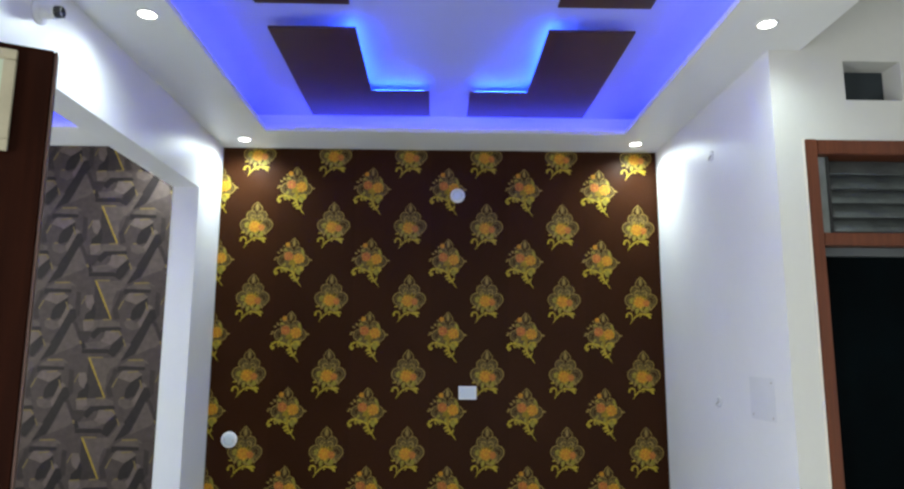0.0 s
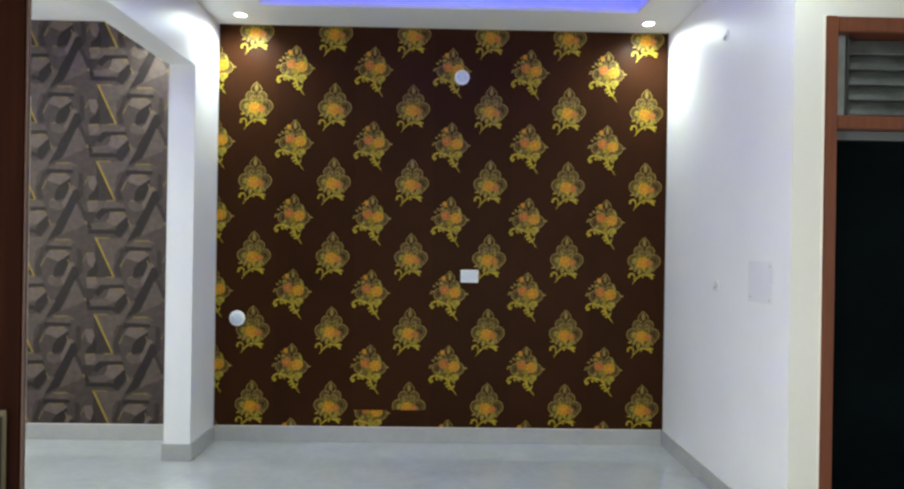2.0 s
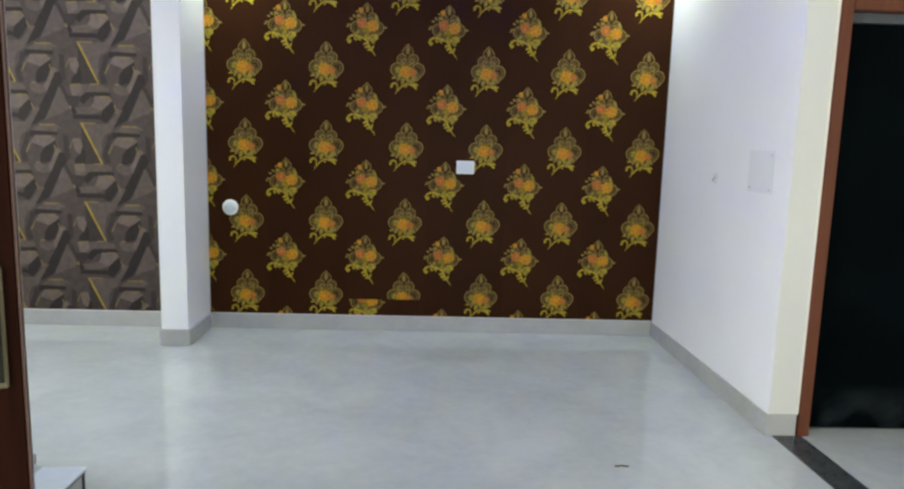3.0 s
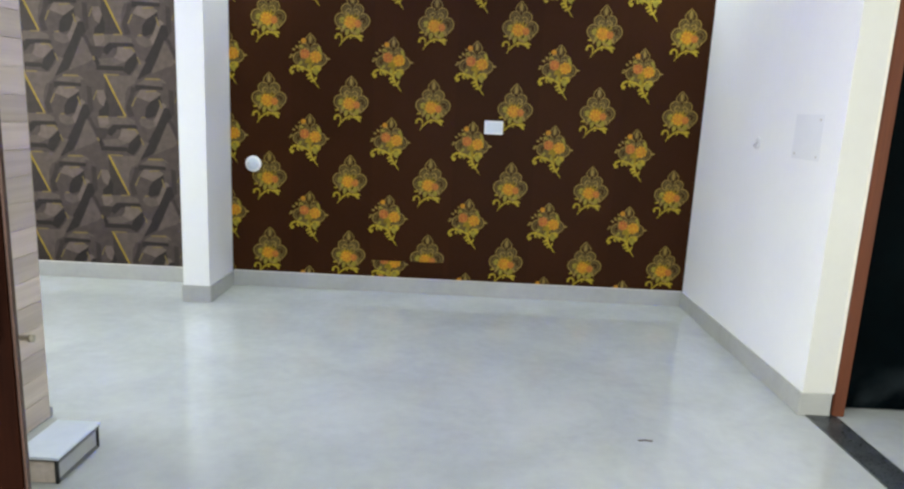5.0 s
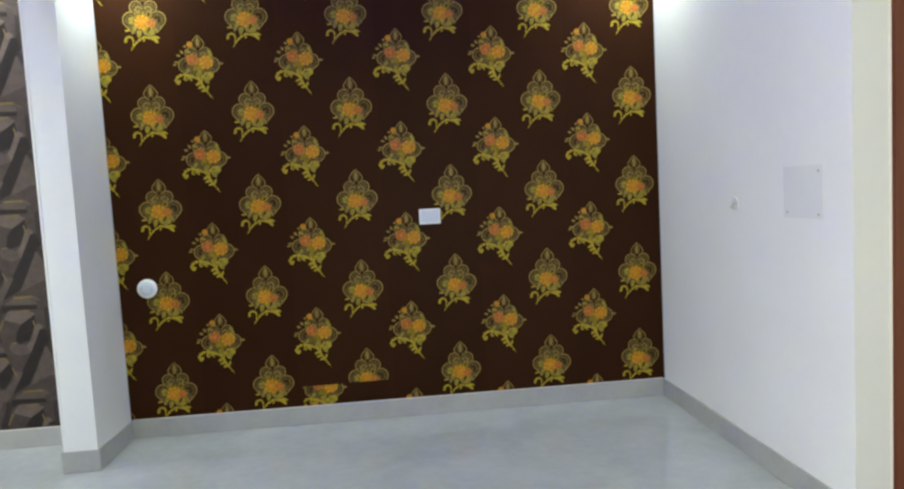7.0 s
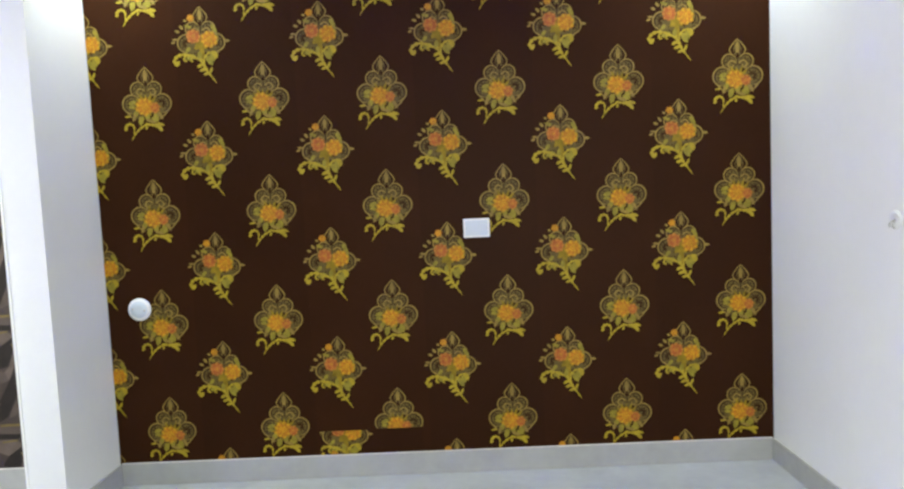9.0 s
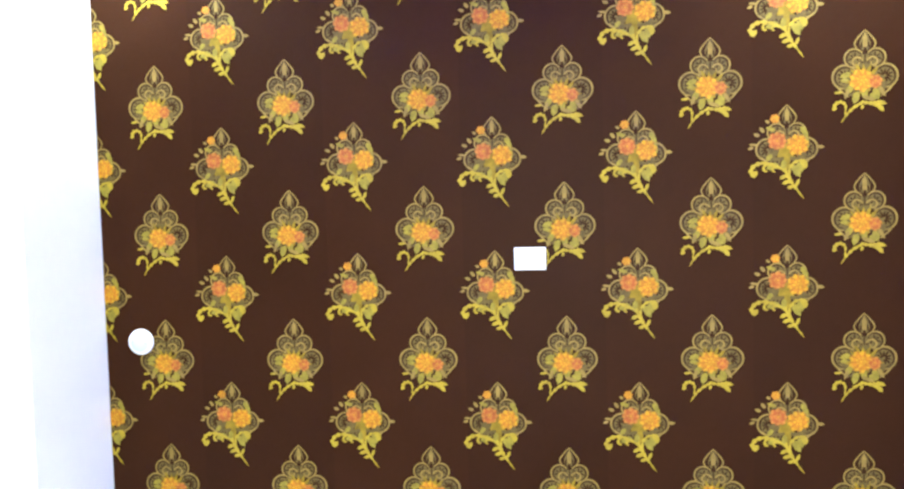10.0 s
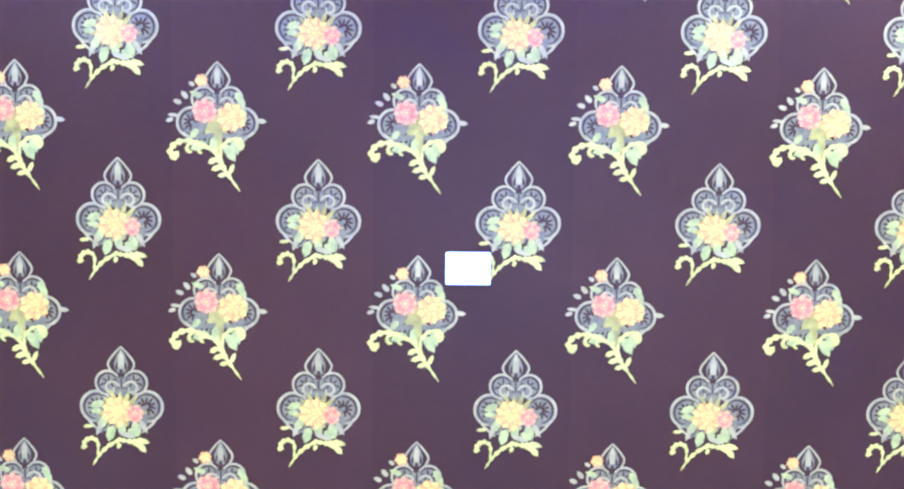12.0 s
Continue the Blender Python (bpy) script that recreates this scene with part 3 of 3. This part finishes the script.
for row in range(6):
    z = 2.931 - DROP * row
    for col in range(6):
        print_motif("crest_motif", CREST, 0.255 + ROLL * col, z, z0=0.222 if (row, col) == (5, 2) else SKIRT + 0.005)
        print_motif("bouquet_motif", BOUQUET, -0.010 + ROLL * col, z - DROP / 2)
# a mended strip at the foot of the wall, with the print out of step
bm = bmesh.new()
box(bm, 0.944, 1.424, -0.0018, -0.0006, SKIRT, 0.220)
part("wallpaper_patch", bm, PAPER, wallpaper)
print_motif("bouquet_motif", BOUQUET, 1.063, 0.352, 0.945, 1.423, SKIRT + 0.002, 0.218)

# ---- geometric wallpaper of the side room ----
GREYS = [material("printed stone grey %s" % n, c, 0.6, spec=0.25, var=0.24, scale=24) for n, c in (
    ("shadow", (0.017, 0.0118, 0.0108)), ("dark", (0.030, 0.0212, 0.0190)), ("middle", (0.055, 0.0395, 0.0350)),
    ("light", (0.083, 0.061, 0.053)), ("bright", (0.118, 0.088, 0.075)), ("gold", (0.26, 0.175, 0.022)), ("dull gold", (0.150, 0.108, 0.036)))]
side_paper = tagged(new("wallpaper_geometric"), "grey wallpaper printed with folded facets and gold lines", "wallpaper", kind="structure")
bm = bmesh.new()
box(bm, -2.08, COL, -0.0012, 0.0, SKIRT, CEIL - 0.001)
part("wallpaper_sheet", bm, GREYS[2], side_paper)


def facets():
    """One repeat of the folded-facet print, 530 x 515 mm, from the top corner of its gold triangle."""
    sh = []

    def face(tone, *pts):
        sh.append((tone, pts))
    face(1, (155, -75), (221, -63), (190, -122), (166, -193), (186, -255), (147, -263), (124, -153))
    face(1, (4, -8), (124, -252), (116, -279), (12, -279), (-19, -224), (4, -145))
    face(0, (4, -145), (23, -193), (19, -263), (-50, -271), (-46, -224), (-12, -200))
    face(3, (4, 0), (186, 0), (155, -63), (132, -122), (124, -252))
    face(2, (155, -63), (186, -8), (163, -114), (132, -193), (124, -252), (132, -122))
    face(5, (-4, 4), (10, 6), (132, -255), (122, -259))
    face(6, (-4, 6), (97, 5), (97, -4), (4, -4))
    face(4, (-50, -98), (-8, -98), (8, -145), (-12, -200), (-39, -181), (-54, -138))
    face(2, (-77, -145), (-50, -98), (-54, -138), (-39, -181), (-12, -200), (-46, -228), (-77, -216))
    face(6, (-81, -161), (-54, -102), (-48, -102), (-74, -161))
    face(3, (-58, -271), (120, -259), (190, -283), (190, -310), (43, -314), (12, -342), (-46, -338))
    face(4, (-58, -271), (12, -267), (19, -303), (-12, -334), (-46, -338))
    face(6, (-50, -265), (12, -261), (12, -271), (-50, -275))
    face(6, (74, -259), (132, -257), (132, -267), (74, -269))
    face(0, (43, -314), (190, -310), (217, -338), (197, -346), (70, -346), (27, -393), (4, -377), (12, -342))
    face(1, (-66, -342), (12, -342), (4, -377), (-19, -413), (-66, -413), (-85, -381))
    face(4, (97, -338), (194, -338), (209, -365), (143, -428), (104, -421), (70, -405), (89, -381))
    face(3, (-58, -424), (58, -405), (104, -421), (143, -428), (74, -456), (-58, -456))
    face(6, (135, -336), (190, -336), (209, -364), (201, -369), (186, -346), (135, -346))
    face(0, (-62, -458), (128, -458), (135, -487), (-66, -487))
    face(0, (209, -369), (232, -413), (197, -476), (166, -511), (128, -491), (135, -456), (147, -428))
    face(3, (221, -43), (271, -12), (375, -12), (402, -35), (399, -63), (221, -51))
    face(6, (263, -10), (360, -8), (368, -20), (263, -22))
    face(0, (197, -55), (387, -59), (375, -83), (244, -79), (205, -98))
    face(2, (375, -35), (414, -43), (414, -161), (383, -193), (372, -145), (379, -75))
    face(4, (201, -130), (232, -86), (321, -83), (364, -106), (329, -138), (290, -161), (248, -145))
    face(6, (267, -92), (337, -84), (337, -92), (267, -100))
    face(2, (170, -196), (201, -130), (248, -145), (263, -200), (255, -255), (221, -259), (186, -240))
    face(6, (168, -193), (197, -134), (205, -134), (178, -193))
    face(0, (290, -161), (360, -114), (368, -169), (321, -252), (275, -267), (255, -255), (263, -200))
    face(4, (356, -177), (375, -161), (399, -177), (356, -287), (325, -318), (306, -279), (329, -252))
    face(3, (217, -279), (236, -255), (275, -271), (306, -279), (325, -318), (275, -334), (228, -314))
    face(6, (224, -263), (248, -255), (263, -261), (248, -267))
    face(6, (348, -145), (356, -145), (372, -196), (364, -204))
    face(2, (197, -334), (228, -314), (275, -334), (325, -318), (290, -373), (267, -421), (236, -421), (209, -365))
    face(0, (383, -193), (414, -193), (430, -252), (302, -491), (221, -538), (205, -515), (267, -421), (325, -318))
    face(3, (236, -413), (275, -424), (197, -562), (159, -586), (147, -554), (190, -499), (221, -460))
    face(6, (217, -393), (224, -393), (244, -440), (234, -440))
    face(3, (402, -283), (468, -413), (437, -444), (391, -460), (306, -499))
    face(2, (391, -460), (437, -444), (484, -452), (484, -515), (375, -515), (313, -515), (306, -499))
    face(1, (406, -263), (433, -279), (495, -413), (468, -421))
    face(0, (468, -421), (491, -405), (511, -452), (484, -460))
    face(6, (461, -405), (472, -401), (480, -424), (468, -428))
    face(1, (414, -75), (445, -83), (449, -232), (430, -252), (414, -193))
    me = bpy.data.meshes.new("facet_print")
    verts, faces, tones = [], [], []
    for k, (tone, pts) in enumerate(sh):
        n = len(verts)
        verts += [(x / 1000, -0.0016 - 0.00002 * k, z / 1000) for x, z in pts]
        faces.append(tuple(range(n, n + len(pts))))
        tones.append(tone)
    me.from_pydata(verts, [], faces)
    for g in GREYS:
        me.materials.append(g)
    me.polygons.foreach_set("material_index", tones)
    return me


FACETS = facets()
for col in range(-3, 2):
    for row in range(-1, 6):
        x, z = -0.811 + ROLL * (col + 1) - ROLL, 2.385 - 0.515 * row
        bm = bmesh.new()
        bm.from_mesh(FACETS)
        for co, no in (((COL - x, 0, 0), (1, 0, 0)), ((0, 0, CEIL - 0.001 - z), (0, 0, 1)), ((0, 0, SKIRT + 0.002 - z), (0, 0, -1)), ((-2.08 - x, 0, 0), (-1, 0, 0))):
            bmesh.ops.bisect_plane(bm, geom=bm.verts[:] + bm.edges[:] + bm.faces[:], plane_co=co, plane_no=no, clear_outer=True)
        if not bm.faces:
            bm.free()
            continue
        me = bpy.data.meshes.new("facet_print")
        bm.to_mesh(me)
        bm.free()
        for g in GREYS:
            me.materials.append(g)
        ob = new("facet_print", me)
        ob.location, ob.parent = (x, 0, z), side_paper

# ---- closed door with its vent ----
door = thing("door_1", (3.67, -1.6, 0), "closed black glossy door in a red-brown wooden frame", "door")
for name, b in (("jamb", (DX0 + 0.006, 3.240, -1.667, -1.53, 0, DZ)), ("jamb", (4.09, DX1 - 0.006, -1.667, -1.53, 0, DZ)),
                ("head", (3.240, 4.09, -1.667, -1.53, 2.308, DZ - 0.003)), ("transom", (3.240, 4.09, -1.664, -1.53, 1.885, 1.943))):
    bm = bmesh.new()
    box(bm, *b, 0.004)
    part(name, bm, FRAME, door)
bm = bmesh.new()
box(bm, 3.240, 4.09, -1.575, -1.54, 0.008, 1.845, 0.002)
part("door_leaf", bm, BLACK, door, "black glossy door leaf")
bm = bmesh.new()
box(bm, 3.240, 4.09, -1.600, -1.54, 1.846, 1.885, 0.002)
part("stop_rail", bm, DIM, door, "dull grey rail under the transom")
bm = bmesh.new()
box(bm, DX0 - 0.006, DX0 + 0.006, -1.6585, -1.645, 0.102, DZ + 0.004, 0.002)
part("plaster_edge", bm, EDGE, door, "thin white plaster edge beside the frame")

vent = thing("louvre_window", (3.67, -1.6, 1.943), "grey glass louvres set above the closed door", "louvre window")
for x0, x1 in ((3.258, 3.296), (4.046, 4.084)):
    bm = bmesh.new()
    box(bm, x0, x1, -1.625, -1.60, 1.945, 2.306, 0.003)
    part("side_channel", bm, METAL_GREY, vent, "dull aluminium side channel")
bm = bmesh.new()
box(bm, 3.296, 3.306, -1.635, -1.595, 1.945, 2.306, 0.002)
part("side_bar", bm, DARK, vent)
for k in range(5):
    z = 1.987 + 0.0675 * k
    bm = bmesh.new()
    box(bm, 3.307, 4.045, -0.003, 0.003, -0.041, 0.041, 0.001)
    bm.transform(Matrix.Translation((0, -1.602, z)) @ Matrix.Rotation(radians(-32), 4, "X"))
    part("louvre_blade", bm, GLASS_GREY, vent)
# A solid sheet painted dark stands in for the darkness behind the louvres.
bm = bmesh.new()
box(bm, 3.240, 4.09, -1.55, -1.535, 1.945, 2.306)
part("dark_backing", bm, DIM, vent, "sheet coloured as the dark behind the blades")

# a plate closes the square vent hole from behind, coloured as its dark inside
structure("vent_hole_back", [(HX0 - 0.03, HX1 + 0.03, -1.524, -1.50, HZ0 - 0.03, HZ1 + 0.03)], VENT_DARK, "plate coloured as the dark inside of the square vent hole", "vent")

# ---- open door leaf at the side ----
TIP, HINGE = Vector((0.727, -3.31, 0)), Vector((-0.03, -3.67, 0))
way = (TIP - HINGE).normalized()
leaf_m = Matrix.Translation(HINGE) @ Matrix.Rotation(math.atan2(way.y, way.x), 4, "Z")
LEN = (TIP - HINGE).length
side_door = thing("door_2", HINGE, "dark red-brown wooden door leaf standing open", "door")


def on_leaf(name, b, mat, label="", bevel=0.002, parent=None):
    bm = bmesh.new()
    box(bm, *b, bevel)
    bm.transform(leaf_m)
    return part(name, bm, mat, parent or side_door, label)


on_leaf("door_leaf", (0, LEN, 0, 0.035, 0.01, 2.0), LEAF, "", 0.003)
on_leaf("edge_lipping", (LEN, LEN + 0.004, 0.001, 0.034, 0.012, 1.998), LIPPING, "reddish lipping on the leaf's edge", 0.0)
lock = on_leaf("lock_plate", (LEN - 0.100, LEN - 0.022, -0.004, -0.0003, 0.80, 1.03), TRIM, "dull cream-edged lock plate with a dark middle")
on_leaf("plate_inlay", (LEN - 0.093, LEN - 0.029, -0.0055, -0.0042, 0.812, 1.018), LACQUER, "black inlay", 0.0, lock)
bm = bmesh.new()
disc(bm, [(0.012, 0.0), (0.012, 0.03), (0.018, 0.034), (0.018, 0.046), (0.0, 0.048)], leaf_m @ Matrix.Translation((LEN - 0.063, -0.0055, 0.90)) @ Matrix.Rotation(radians(90), 4, "X"), 20)
part("knob", bm, METAL, lock, "worn steel knob")
for z in (0.25, 1.0, 1.75):
    bm = bmesh.new()
    disc(bm, [(0.0, -0.05), (0.007, -0.05), (0.007, 0.05), (0.0, 0.05)], leaf_m @ Matrix.Translation((-0.004, -0.004, z)), 12)
    part("hinge", bm, METAL, side_door, "steel butt hinge")
notice = thing("framed_notice", leaf_m @ Vector((LEN - 0.25, -0.006, 1.78)), "small cream-framed notice fixed on the dark door", "notice")
n0, n1 = LEN - 0.38, LEN - 0.062
on_leaf("backing", (n0 + 0.02, n1 - 0.02, -0.006, -0.0005, 1.80, 1.965), NOTICE, "grey-green sheet", 0.0, notice)
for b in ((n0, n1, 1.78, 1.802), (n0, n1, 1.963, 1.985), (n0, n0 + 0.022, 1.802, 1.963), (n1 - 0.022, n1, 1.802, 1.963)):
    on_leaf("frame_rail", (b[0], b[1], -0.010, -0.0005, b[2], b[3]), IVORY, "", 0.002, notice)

# ---- low plinth beside the tiled wall ----
PX = -0.032
PL = 0.118
lowbox = thing("low_plinth", (0.19, -2.36, 0), "low tiled plinth with a white top and dark edges", "plinth")
for name, b, mat in (("body", (PL, 0.258, -2.474, -2.240, 0.0, 0.078), SKIRTING), ("front_tile", (PL, 0.256, -2.482, -2.4745, 0.002, 0.076), BEIGE),
                     ("side_tile", (0.2585, 0.2615, -2.472, -2.242, 0.002, 0.076), SKIRTING), ("side_frame", (0.2585, 0.266, -2.472, -2.242, 0.0, 0.010), SLATE), ("side_frame", (0.2585, 0.266, -2.472, -2.242, 0.066, 0.078), SLATE), ("top_edge", (PL - 0.004, 0.270, -2.486, -2.230, 0.0785, 0.084), DARK),
                     ("corner_trim", (0.2565, 0.2675, -2.4835, -2.4735, 0.0, 0.078), DARK), ("corner_trim", (0.2595, 0.2675, -2.241, -2.233, 0.0, 0.078), DARK),
                     ("top_slab", (PL, 0.2735, -2.489, -2.227, 0.0842, 0.0935), SLAB)):
    bm = bmesh.new()
    box(bm, *b, 0.0015)
    part(name, bm, mat, lowbox)

# ---- small fittings ----
def cover(x, z, r):
    ob = thing("round_cover", (x, -0.002, z), "round white plastic junction cover on the brown wallpaper", "wall cover", "round covers")
    m = Matrix.Translation((x, -0.0025, z)) @ Matrix.Rotation(radians(90), 4, "X")
    bm = bmesh.new()
    disc(bm, [(r, 0.0), (r, 0.006), (r * 0.96, 0.010), (r * 0.8, 0.013), (r * 0.3, 0.014), (0.0, 0.014)], m, 40)
    part("cap", bm, PLASTIC, ob)
    bm = bmesh.new()
    disc(bm, [(r * 0.74, 0.0), (r * 0.72, 0.0016), (r * 0.3, 0.002), (0.0, 0.002)], m @ Matrix.Translation((0, 0, 0.0133)), 36)
    part("centre_disc", bm, INSERT, ob, "pale grey centre disc")
    for s in (-1, 1):
        bm = bmesh.new()
        disc(bm, [(0.0042, 0.0), (0.0042, 0.0016), (0.0, 0.002)], m @ Matrix.Translation((s * r * 0.52, -s * 0.004, 0.0150)), 12)
        part("screw", bm, METAL, ob)


cover(1.642, 2.483, 0.050)
cover(0.150, 0.829, 0.052)

plate = thing("switch_plate", (1.713, -0.002, 1.135), "blank white rectangular switch plate on the brown wallpaper", "switch plate")
bm = bmesh.new()
box(bm, 1.654, 1.772, -0.0125, -0.0025, 1.093, 1.178, 0.0012)
part("cover_frame", bm, PLASTIC, plate)
bm = bmesh.new()
box(bm, 1.662, 1.764, -0.0145, -0.0127, 1.101, 1.170, 0.001)
part("blank_insert", bm, INSERT, plate, "pale blue-grey blank insert")
for x in (1.668, 1.758):
    bm = bmesh.new()
    disc(bm, [(0.002, 0.0), (0.002, 0.0006), (0.0, 0.0008)], Matrix.Translation((x, -0.0146, 1.135)) @ Matrix.Rotation(radians(90), 4, "X"), 10)
    part("screw", bm, METAL, plate)

board = thing("switch_board", (W - 0.003, -1.37, 1.19), "covered white switch board on the white side wall", "switch board")
bm = bmesh.new()
box(bm, W - 0.0018, W - 0.0004, -1.495, -1.250, 1.093, 1.292)
part("cover_sheet", bm, SHEET, board)
for y, z in ((-1.47, 1.27), (-1.47, 1.11), (-1.275, 1.115)):
    bm = bmesh.new()
    disc(bm, [(0.005, 0.0), (0.004, 0.002), (0.0, 0.0025)], Matrix.Translation((W - 0.0019, y, z)) @ Matrix.Rotation(radians(-90), 4, "Y"), 10)
    part("screw", bm, METAL, board)


def wire_outlet(y, z, r):
    """A small plastered outlet with a bent wire end."""
    ob = thing("wire_outlet", (W, y, z), "small wire outlet with a bent cable end", "wire outlet", "wire outlets")
    m = Matrix.Translation((W - 0.0005, y, z)) @ Matrix.Rotation(radians(-90), 4, "Y")
    bm = bmesh.new()
    disc(bm, [(r, 0.0), (r * 0.95, 0.003), (r * 0.55, 0.004), (r * 0.45, 0.001), (0.0, 0.001)], m, 24)
    part("collar", bm, SHEET, ob)
    for s in (-1, 1):
        bm = bmesh.new()
        last = Vector((W - 0.002, y, z))
        for k in range(6):
            a = 0.5 * k
            nxt = Vector((W - 0.004 - 0.012 * math.sin(a), y + s * 0.004 * k * 0.7, z - 0.005 * k + 0.002 * s))
            d = nxt - last
            disc(bm, [(0.0018, 0.0), (0.0018, d.length)], Matrix.Translation(last) @ d.to_track_quat("Z", "Y").to_matrix().to_4x4(), 8)
            last = nxt
        part("wire", bm, WIRE, ob)


wire_outlet(-0.87, 1.144, 0.032)
wire_outlet(-0.95, 2.506, 0.030)

holder = thing("bulb_holder", (0.0, -2.215, 2.655), "white bulb holder with an empty black socket on the beam", "bulb holder")
hm = Matrix.Translation((0.0, -2.215, 2.655)) @ Matrix.Diagonal((1.05, 1.05, 1.05, 1)) @ Matrix.Rotation(radians(90), 4, "Y")
for name, prof, mat in (("base", [(0.0, 0.0005), (0.045, 0.0005), (0.045, 0.008), (0.036, 0.014), (0.0, 0.014)], PLASTIC),
                        ("body", [(0.026, 0.0145), (0.024, 0.04), (0.023, 0.052), (0.026, 0.055), (0.026, 0.062), (0.0, 0.062)], PLASTIC),
                        ("socket", [(0.022, 0.0625), (0.021, 0.085), (0.017, 0.088), (0.016, 0.07), (0.0, 0.07)], DARK)):
    bm = bmesh.new()
    disc(bm, prof, hm, 28)
    part(name, bm, mat, holder)

stop = thing("door_stop", (PX, -2.206, 0.40), "small steel door stop on the beige tiles", "door stop")
sm = Matrix.Translation((PX + 0.0005, -2.206, 0.385)) @ Matrix.Rotation(radians(90), 4, "Y")
for name, prof, mat in (("rose", [(0.0, 0.0), (0.017, 0.0), (0.015, 0.005), (0.0, 0.006)], DARK), ("pin", [(0.010, 0.0062), (0.010, 0.055), (0.014, 0.057), (0.014, 0.072), (0.0, 0.075)], METAL)):
    bm = bmesh.new()
    disc(bm, prof, sm, 20)
    part(name, bm, mat, stop)

twig = bmesh.new()
last = Vector((2.26, -1.985, 0.003))
for k in range(4):
    nxt = last + Vector((0.014, 0.006 * math.sin(2.1 * k), 0))
    d = nxt - last
    disc(twig, [(0.0028, 0.0), (0.0024, d.length)], Matrix.Translation(last) @ d.to_track_quat("Z", "Y").to_matrix().to_4x4(), 6)
    last = nxt
tagged(finish("wire_scrap", twig, LIPPING), "thin dark wire scrap lying on the floor", "wire scrap")

# ---- beige wall tiles ----
bm = bmesh.new()
box(bm, -0.004, 0.004, -0.299, 0.299, -0.0465, 0.0465, 0.0012)
bmesh.ops.recalc_face_normals(bm, faces=bm.faces)
TILE = bpy.data.meshes.new("tile")
bm.to_mesh(TILE)
bm.free()
TILE.materials.append(BEIGE)
for row in range(20):
    for col in range(2):
        ob = new("tile", TILE)
        ob.location = (-0.036, -2.329 - 0.6 * col, 0.048 + 0.094 * row)
        ob.parent = wall_west
